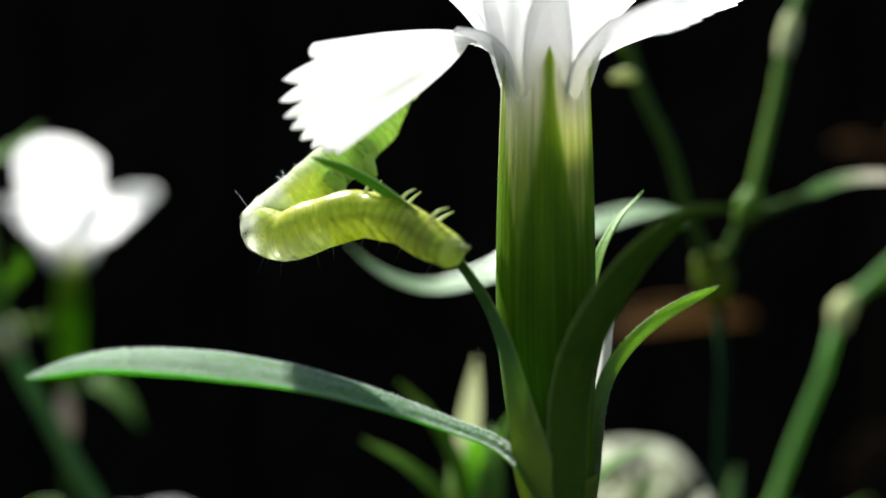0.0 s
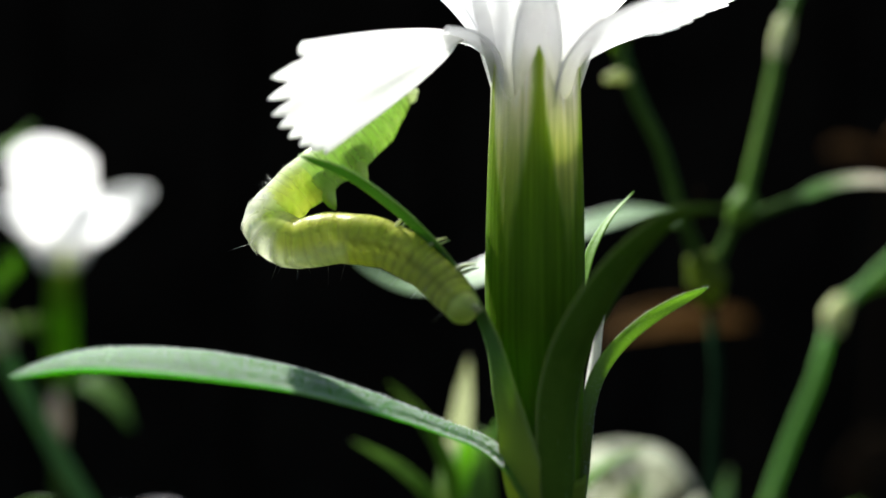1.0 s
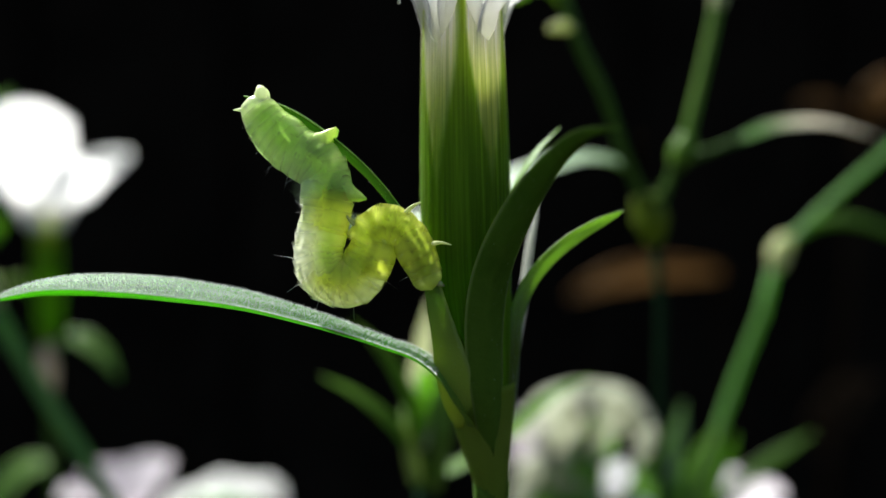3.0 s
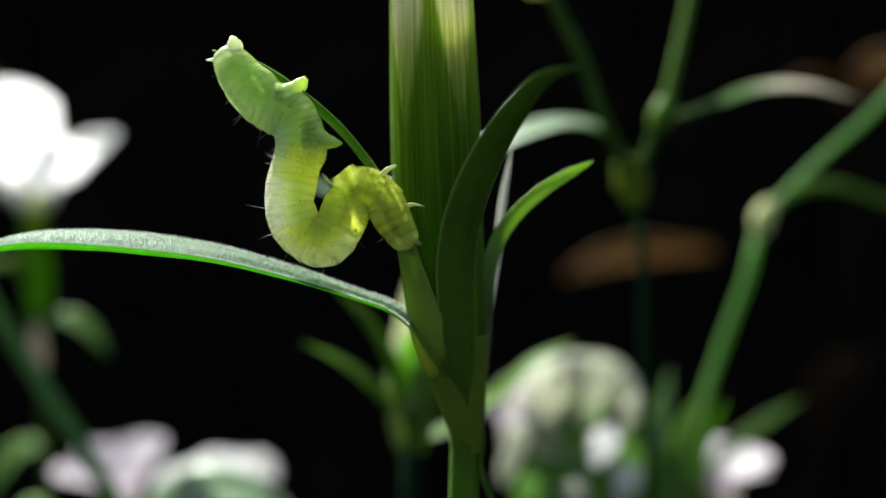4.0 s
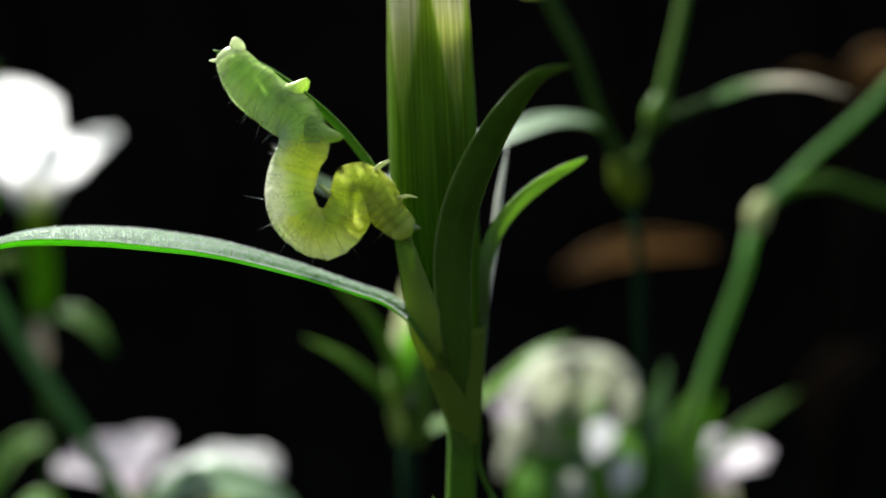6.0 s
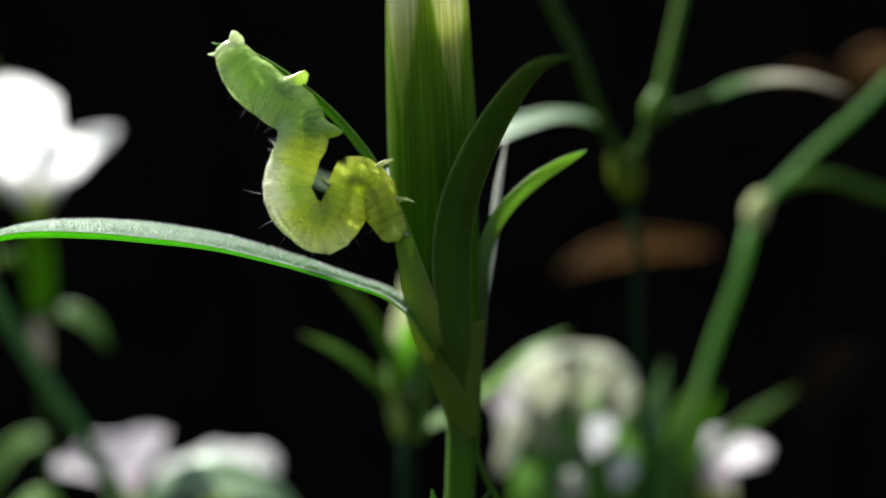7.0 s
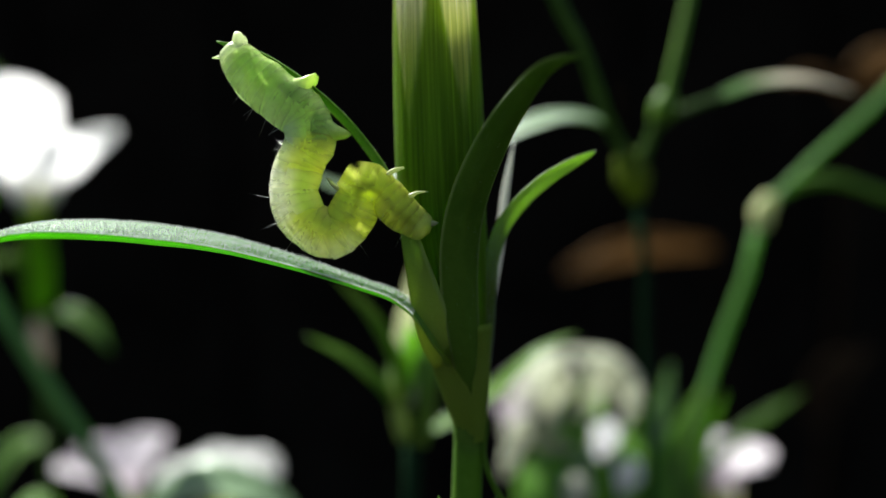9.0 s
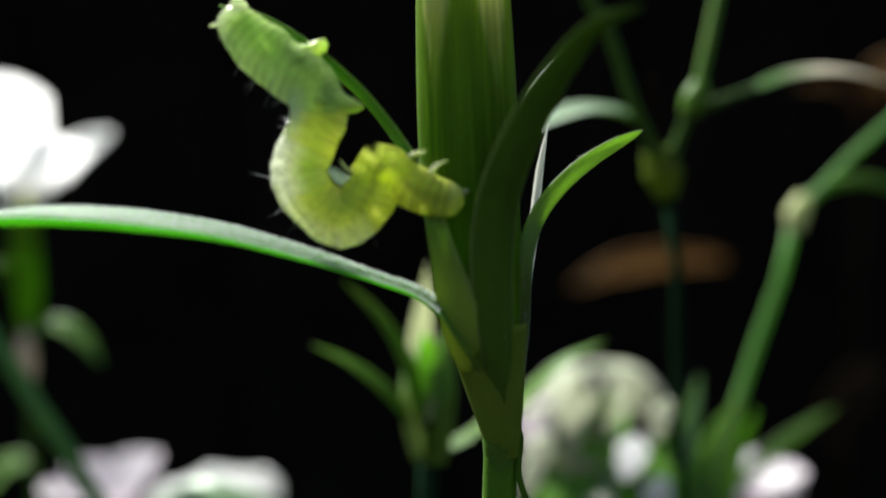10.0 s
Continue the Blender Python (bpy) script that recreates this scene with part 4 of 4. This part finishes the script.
    part("leaf", blade([(21, 84, -46), (20, 83, -41), (22, 82, -36.5), (24, 82, -33)], 3.6, (0.2, -0.8, 0.4)), GLAUCOUS, low)
    part("leaf", blade([(27, 85, -48), (29.5, 84, -42), (29.6, 84, -37), (28, 84, -33)], 3.0, (-0.2, -0.8, 0.4)), LEAF_FAR, low)
    part("leaf", blade([(23, 88, -38), (22.6, 88, -33), (24.5, 88, -29), (27.5, 88, -27)], 4.6, (0.1, -0.9, 0.3)), GLAUCOUS, low)
    part("leaf", blade([(20, 88, -42), (18.4, 88, -37), (19.5, 88, -33), (22, 88, -30.5)], 4.0, (0.1, -0.9, 0.3)), GLAUCOUS, low)
    part("leaf", blade([(31, 86, -46), (33.2, 86, -40), (35.5, 86, -35), (36.2, 86, -31)], 2.6, (-0.3, -0.8, 0.3)), LEAF_FAR, low)
    flower_head(low, (44.0, 96, -58.5), 15, 2.4, (16, 24, 26, 24, 20), (-80, -10, 60, 130, 200), 4.8, 6.4, 43, PETAL_PINK)

    low2 = thing("pink_plant", at((-32, 97, -EYE)), "low white and blush blooms over glaucous leaves", "plant", "pinks behind")
    part("stem", tube([(-27, 97, -56), (-30, 97, -90), (-32, 97, -300)], [1.0, 1.0, 1.2], 20), STEM, low2)
    flower_head(low2, (-26, 97, -57), 16, 2.5, (0, 4, 10, 6, 0), (-70, 2, 74, 146, 218), 5.6, 7.4, 51, PETAL, sag=2.6)
    part("stem", tube([(-40, 99, -58), (-36, 98, -90), (-32, 97, -280)], [0.9, 0.9, 1.0], 20), STEM, low2)
    flower_head(low2, (-40, 99, -59.5), 16, 2.5, (30, 56, 40, 40, 24), (-70, 20, 84, 146, 200), 7.5, 6.5, 52, PETAL_PINK)
    part("leaf", blade([(-29, 82, -44), (-27.5, 81, -38), (-24, 80, -35.8), (-17, 80, -36.8), (-10.5, 80, -41)], 5.6, (0, -0.5, 0.85), belly=0.45, root=0.6), GLAUCOUS, low2)
    part("leaf", blade([(-48, 84, -46), (-46, 83, -40), (-43, 82, -38), (-39, 82, -41)], 3.0, (0, -0.5, 0.85), belly=0.45, root=0.6), LEAF_FAR, low2)

    part("leaf", blade([(-63, 104, -46), (-60.5, 104, -41), (-56.5, 104, -37.5), (-52.5, 104, -37)], 4.4, (0.1, -0.6, 0.8), belly=0.5, root=0.5), LEAF_FAR, low2)

    dry = thing("dead_pink_shoot", at((60, 172, -EYE)), "withered shoot with one drooping brown leaf", "plant")
    part("stem", tube([(71, 171, -15), (72, 173, -18), (74, 173, -40), (70, 175, -120), (60, 172, -300)], [0.25, 0.3, 0.4, 0.7], 20), DEAD_STEM, dry)
    part("stem", tube([(106, 172, 20), (104, 173, -10), (96, 174, -90), (74, 174, -200), (60, 172, -300)], [0.3, 0.35, 0.5, 0.7, 0.8], 30), DEAD_STEM, dry)
    part("leaf", blade([(106, 172, 20.5), (109, 171, 25), (114, 170, 28), (122, 170, 28)], 9.0, (0, -0.6, 0.7), belly=0.5, root=0.4, ripple=0.25), DRY, dry)
    part("leaf", blade([(105.5, 172, 16), (101, 171, 22), (95, 170, 24.5), (89, 170, 23.5)], 4.5, (0, -0.6, 0.7), belly=0.5, root=0.4, ripple=0.25), DRY, dry)
    part("leaf", blade([(99, 173, -62), (96, 171, -56), (100, 170, -47), (108, 170, -41)], 9.0, (0, -0.7, 0.5), belly=0.5, root=0.4, ripple=0.25), DRY_DARK, dry, "withered dark brown leaf")
    part("leaf", blade([(72, 171, -15.6), (58, 171, -15.2), (46, 171, -16.6), (35, 170, -20.5)], 8.0, (0, -0.6, 0.7), belly=0.5, root=0.3, ripple=0.2), DRY, dry)


far_plants()


# ---- the caterpillar ----
SEGMENTS = 41
GIRTH = [float(np.interp(k / 40, [0, 0.025, 0.08, 0.16, 0.25, 0.4, 0.55, 0.65, 0.75, 0.85, 0.93, 0.97, 1.0], [1.0, 1.25, 1.5, 1.6, 1.55, 1.5, 1.54, 1.54, 1.45, 1.3, 1.2, 1.12, 0.95]))
         for k in range(SEGMENTS)]


def segment_mesh(r, half, seed, end=0, slope=0.0):
    """One soft band of the body about the local x axis, a little fuller in the middle; end: closed towards the tail (-1) or the head (1)."""
    bm = bmesh.new()
    uv = bm.loops.layers.uv.new("uv")
    rows, steps, sides = [], 8, 28
    for i in range(steps + 1):
        f = i / steps * 2 - 1
        x = f * half
        k = 1 - 0.018 * abs(f) ** 2.0
        if end and f * end > 0:
            k = math.sqrt(max(0.0004, 1 - abs(f) ** 2.2))
        ring = []
        for j in range(sides):
            g = 2 * math.pi * j / sides
            d = Vector((0, math.cos(g), math.sin(g)))
            pos = seed * 0.56 + x
            rr = (r + slope * x) * k * (1 + 0.07 * (abs(math.cos(pos * 1.36)) ** 0.6 - 0.75) + 0.05 * noise.noise(Vector((pos * 1.1, d.y * 2, d.z * 2))))
            ring.append(bm.verts.new(Vector((x, d.y * rr * 0.95, d.z * rr)) * MM))
        rows.append(ring)
    grid_faces(bm, rows, uv, [j / sides for j in range(sides)], [i / steps for i in range(steps + 1)], True)
    if end < 0:
        bm.faces.new(rows[0])
    if end > 0:
        bm.faces.new(rows[-1])
    return bm


def cone_mesh(points, radii, sides=8, steps=8):
    """A small leg in local millimetres."""
    bm = bmesh.new()
    rows = []
    line = spline(points, steps)
    for i, c in enumerate(line):
        d = (line[min(i + 1, steps)] - line[max(i - 1, 0)]).normalized()
        a = d.orthogonal().normalized()
        b = d.cross(a)
        r = float(np.interp(i / steps, np.linspace(0, 1, len(radii)), radii))
        rows.append([bm.verts.new((c + (a * math.cos(2 * math.pi * k / sides) + b * math.sin(2 * math.pi * k / sides)) * r) * MM) for k in range(sides)])
    for i in range(steps):
        for k in range(sides):
            bm.faces.new((rows[i][k], rows[i][(k + 1) % sides], rows[i + 1][(k + 1) % sides], rows[i + 1][k]))
    bm.faces.new(rows[0])
    bm.faces.new(rows[-1])
    return bm


def local_part(name, bm, mat, parent, label=""):
    me = bpy.data.meshes.new(name)
    bmesh.ops.recalc_face_normals(bm, faces=bm.faces)
    bm.to_mesh(me)
    bm.free()
    me.materials.append(mat)
    me.polygons.foreach_set("use_smooth", [True] * len(me.polygons))
    ob = new(name, me)
    ob.parent = parent
    if label:
        tagged(ob, label)
    return ob


def bristles(ring, r, seed):
    """A few long fine hairs on small dark warts round a ring."""
    rnd = random.Random(seed * 13)
    bm = bmesh.new()
    for k in range(4):
        g = rnd.uniform(-0.6, math.pi + 0.6)
        d = Vector((rnd.uniform(-0.3, 0.3), math.cos(g), math.sin(g))).normalized()
        x = d.orthogonal().normalized()
        y = d.cross(x)
        q = Vector((rnd.uniform(-0.2, 0.2), math.cos(g) * r * 0.94, math.sin(g) * r * 0.97))
        l = rnd.uniform(0.5, 1.5)
        base = [bm.verts.new((q + (x * math.cos(a) + y * math.sin(a)) * 0.011) * MM) for a in (0, 2.1, 4.2)]
        top = bm.verts.new((q + d * l) * MM)
        for i in range(3):
            bm.faces.new((base[i], base[(i + 1) % 3], top))
    ob = local_part("bristles", bm, HAIR, ring)
    tagged(ob, kind="stuff")


def caterpillar():
    body = new("caterpillar")
    body.location = at((0, 41.5, 0))
    tagged(body, "smooth pale green looper caterpillar arched on a thin leaf", "caterpillar")
    rings = []
    for k in range(SEGMENTS):
        head = k == SEGMENTS - 1
        ob = local_part("head" if head else "body_ring", segment_mesh(GIRTH[k], 0.95 if head else 0.98, k, 1 if head else (-1 if k == 0 else 0), 0.0 if head or k == 0 else (GIRTH[k + 1] - GIRTH[k - 1]) / 1.7), LARVA_HEAD if head else LARVA_PALE if k == 0 else LARVA_HIND if k < 13 else LARVA_SUNLIT if 16 < k < 22 else LARVA if k < 28 else LARVA_FORE, body)
        rings.append(ob)
        if k in (8, 12):     # two pairs of broad prolegs under the hind body
            for s in (-1, 1):
                local_part("proleg", cone_mesh([(-0.1, s * 0.2, -0.5), (0.0, s * 0.3, -1.2), (0.15, s * 0.36, -1.8), (0.25, s * 0.38, -2.2), (0.28, s * 0.38, -2.4), (0.29, s * 0.38, -2.48)], [1.3, 1.05, 0.7, 0.42, 0.3, 0.06], 16, 16), LARVA_LEG, ob)
        if k == 0:      # the last pair of feet, drawn up beside the tail plate, and a small horn
            for s in (-1, 1):
                local_part("clasper", cone_mesh([(-0.2, s * 0.3, -0.5), (-0.5, s * 0.38, -0.75), (-0.8, s * 0.34, -0.95), (-0.95, s * 0.25, -0.9)], [0.5, 0.38, 0.36, 0.2], 12, 10), LARVA_PALE, ob, "pale glistening clasper")
            local_part("horn", cone_mesh([(-0.3, 0.0, 0.5), (-0.65, 0.0, 0.75), (-0.95, 0.0, 1.15)], [0.24, 0.13, 0.03]), LARVA_PALE, ob)
        if k in (31, 34, 37):   # three pairs of true legs behind the head
            for s in (-1, 1):
                local_part("leg", cone_mesh([(0.1, s * 0.45, -1.0), (0.3, s * 0.6, -1.6), (0.7, s * 0.45, -2.1)], [0.16, 0.09, 0.03]), LEG, ob)
        if head:
            for s in (-1, 1):
                local_part("mandible", cone_mesh([(0.55, s * 0.2, -0.45), (0.85, s * 0.16, -0.65), (1.0, s * 0.04, -0.8)], [0.26, 0.18, 0.05]), LEG, ob)
        if not head and k % 2 == 1:
            bristles(ob, GIRTH[k], k)
    return rings


RINGS = caterpillar()


def ring_poses(line, hind, fore):
    """Poses of all rings along a body line of (x, z) millimetres from hind end to head; hind and fore: how far off its ends lie."""
    n = SEGMENTS - 1
    pts = spline([(x, hind + (fore - hind) * i / (len(line) - 1) - 41.5, z) for i, (x, z) in enumerate(line)], n * 4)
    res = []
    for k in range(SEGMENTS):
        i = k * 4
        p = pts[i]
        d = (pts[min(i + 3, n * 4)] - pts[max(i - 3, 0)]).normalized()
        back = Vector((d.z, 0, -d.x)).normalized()      # the back lies to the right of the way to the head
        side = back.cross(d).normalized()
        m = Matrix((d, side, d.cross(side))).transposed().to_4x4()
        m.translation = p * MM
        res.append(m)
    return res


BODY = (
    # seconds, depth of the hind end and of the head, then the body's line
    (0.0, 49.0, 40.8, (-3.1, 10.4), (-4.3, 8.4), (-5.9, 6.5), (-7.7, 4.6), (-9.6, 2.8), (-10.9, 1.4), (-9.7, 0.8), (-7.5, 1.4), (-4.8, 2.0), (-2.7, 1.6), (-0.9, 0.6), (0.3, -0.1)),
    (0.5, 49.0, 40.8, (-3.2, 10.2), (-4.4, 8.2), (-6.0, 6.3), (-8.1, 4.6), (-9.8, 3.1), (-10.4, 1.6), (-8.8, 1.1), (-6.0, 1.3), (-3.2, 1.3), (-1.1, 0.4), (0.5, -0.8), (1.3, -1.4)),
    (1.0, 48.6, 40.8, (-2.5, 10.1), (-3.5, 8.5), (-5.1, 6.6), (-7.2, 4.8), (-9.0, 3.0), (-10.0, 1.4), (-8.6, 0.4), (-5.5, 0.6), (-2.4, 0.1), (0.0, -1.4), (1.2, -2.6), (1.7, -3.2)),
    (1.5, 47.6, 40.8, (-2.9, 9.7), (-4.0, 7.7), (-5.3, 5.8), (-6.9, 4.2), (-8.4, 2.8), (-8.5, 1.2), (-6.7, 0.2), (-3.9, -0.4), (-1.2, -1.0), (0.6, -2.4), (2.2, -4.1), (2.7, -4.5)),
    (1.7, 46.4, 40.8, (-2.3, 9.1), (-3.5, 7.2), (-5.2, 5.1), (-7.0, 3.7), (-8.0, 2.2), (-7.5, 0.5), (-5.3, -0.6), (-2.3, -1.3), (-0.1, -2.2), (1.4, -3.7), (2.6, -5.3), (3.0, -5.7)),
    (1.8, 45.0, 41.0, (-4.3, 5.2), (-5.6, 5.0), (-7.0, 4.3), (-8.1, 3.1), (-8.3, 1.6), (-7.2, 0.0), (-5.0, -1.0), (-2.3, -1.7), (-0.3, -2.5), (1.0, -3.8), (2.1, -5.1), (2.8, -5.7)),
    (1.9, 43.6, 41.0, (-4.6, 3.8), (-6.0, 3.1), (-7.5, 1.6), (-7.8, -0.4), (-6.2, -2.1), (-3.9, -2.5), (-1.9, -1.7), (-0.6, -0.9), (0.7, -2.4), (1.8, -4.0), (2.6, -5.1), (3.0, -5.7)),
    (2.0, 42.0, 41.0, (-7.4, 2.6), (-6.7, 1.7), (-5.9, 0.3), (-5.9, -1.3), (-5.4, -2.8), (-3.8, -3.7), (-2.0, -2.9), (-0.9, -1.4), (0.2, -1.6), (1.4, -3.1), (2.5, -4.9), (3.1, -5.7)),
    (2.1, 41.4, 41.0, (-7.7, 3.9), (-7.0, 2.6), (-5.4, 1.6), (-3.9, 1.0), (-4.4, -0.5), (-5.5, -2.0), (-5.2, -3.8), (-3.3, -4.8), (-1.6, -3.6), (-0.6, -1.6), (0.7, -2.0), (2.0, -4.3), (2.8, -5.6)),
    (2.2, 41.3, 41.0, (-7.3, 3.6), (-6.3, 2.4), (-4.5, 1.6), (-3.2, 0.9), (-3.6, -0.2), (-4.8, -1.5), (-5.1, -3.2), (-4.2, -4.7), (-2.2, -5.0), (-0.8, -3.7), (-0.2, -1.5), (1.0, -2.0), (2.1, -4.0), (2.9, -5.5)),
    (3.4, 41.2, 41.0, (-6.5, 4.5), (-5.6, 3.3), (-4.3, 1.9), (-2.7, 0.7), (-2.2, -1.2), (-2.7, -3.1), (-3.0, -4.9), (-2.4, -6.4), (-0.9, -6.8), (0.2, -5.1), (1.0, -3.4), (2.3, -3.8), (3.1, -5.1), (3.6, -6.3)),
    (4.6, 41.2, 41.0, (-6.2, 4.4), (-5.4, 3.2), (-4.2, 1.9), (-2.6, 0.9), (-2.2, -0.7), (-2.8, -2.2), (-3.1, -3.9), (-2.4, -5.8), (-1.0, -6.6), (0.3, -5.4), (1.2, -3.6), (2.5, -4.0), (3.3, -5.5), (4.0, -6.6)),
    (5.5, 41.2, 41.0, (-6.2, 4.4), (-5.2, 3.0), (-3.6, 1.6), (-2.3, 0.5), (-2.0, -0.8), (-2.7, -2.4), (-3.0, -4.2), (-2.4, -5.8), (-0.8, -6.5), (0.6, -5.4), (1.2, -3.5), (2.4, -4.0), (3.3, -5.3), (4.0, -6.0)),
    (7.2, 41.2, 41.0, (-6.2, 4.3), (-5.2, 2.9), (-3.7, 1.6), (-2.3, 0.5), (-2.0, -0.9), (-2.6, -2.5), (-3.1, -4.2), (-2.4, -5.8), (-0.8, -6.7), (0.5, -5.4), (1.2, -3.6), (2.2, -4.2), (2.8, -5.7), (3.3, -6.8)),
    (8.5, 41.2, 41.0, (-6.2, 4.2), (-5.0, 2.8), (-3.5, 1.5), (-2.1, 0.3), (-1.9, -1.1), (-2.5, -2.6), (-3.0, -4.2), (-2.4, -6.0), (-0.8, -6.8), (0.6, -5.5), (1.3, -3.8), (2.4, -4.5), (3.5, -5.8), (4.3, -6.6)),
    (9.5, 41.2, 41.0, (-6.3, 4.1), (-5.3, 2.9), (-3.7, 1.5), (-2.4, 0.3), (-2.0, -1.2), (-2.8, -2.7), (-3.1, -4.4), (-2.5, -6.0), (-0.8, -6.9), (0.7, -5.5), (1.3, -4.0), (2.6, -4.8), (3.7, -5.8), (4.6, -6.3)),
    (10.0, 41.2, 41.0, (-6.5, 4.1), (-5.4, 2.9), (-3.9, 1.6), (-2.6, 0.5), (-2.2, -1.1), (-2.8, -2.6), (-3.4, -4.1), (-2.6, -5.8), (-1.0, -6.8), (0.5, -5.5), (1.1, -4.1), (2.4, -4.9), (3.7, -5.6), (4.7, -5.9)),
)


def motions():
    tables = [(row[0], ring_poses(row[3:], row[1], row[2])) for row in BODY]
    for k, ring in enumerate(RINGS):
        walk(ring, [(t, poses[k]) for t, poses in tables])
    # the petal hangs under the caterpillar's pull until it is let go, then springs up
    hinge = at((2.1, 43.2, 12.65)) - ORIGIN[pink.name]
    down = Matrix.Translation(hinge) @ pose(0, 0, 0, 0, 0, 13) @ pose(0, 0, 0, 0, -25, 0) @ pose(0, 0, 0, 86, 0, 0) @ pose(0, 0, 0, 0, 0, 180)
    up = Matrix.Translation(hinge) @ pose(0, 0, 0, 0, 3, 0) @ pose(0, 0, 0, 5, 0, 0) @ pose(0, 0, 0, 0, 0, 180)
    walk(loose_petal, [(0.0, down), (1.5, down), (1.8, down), (1.9, up), (2.2, up), (10.0, up)])


motions()
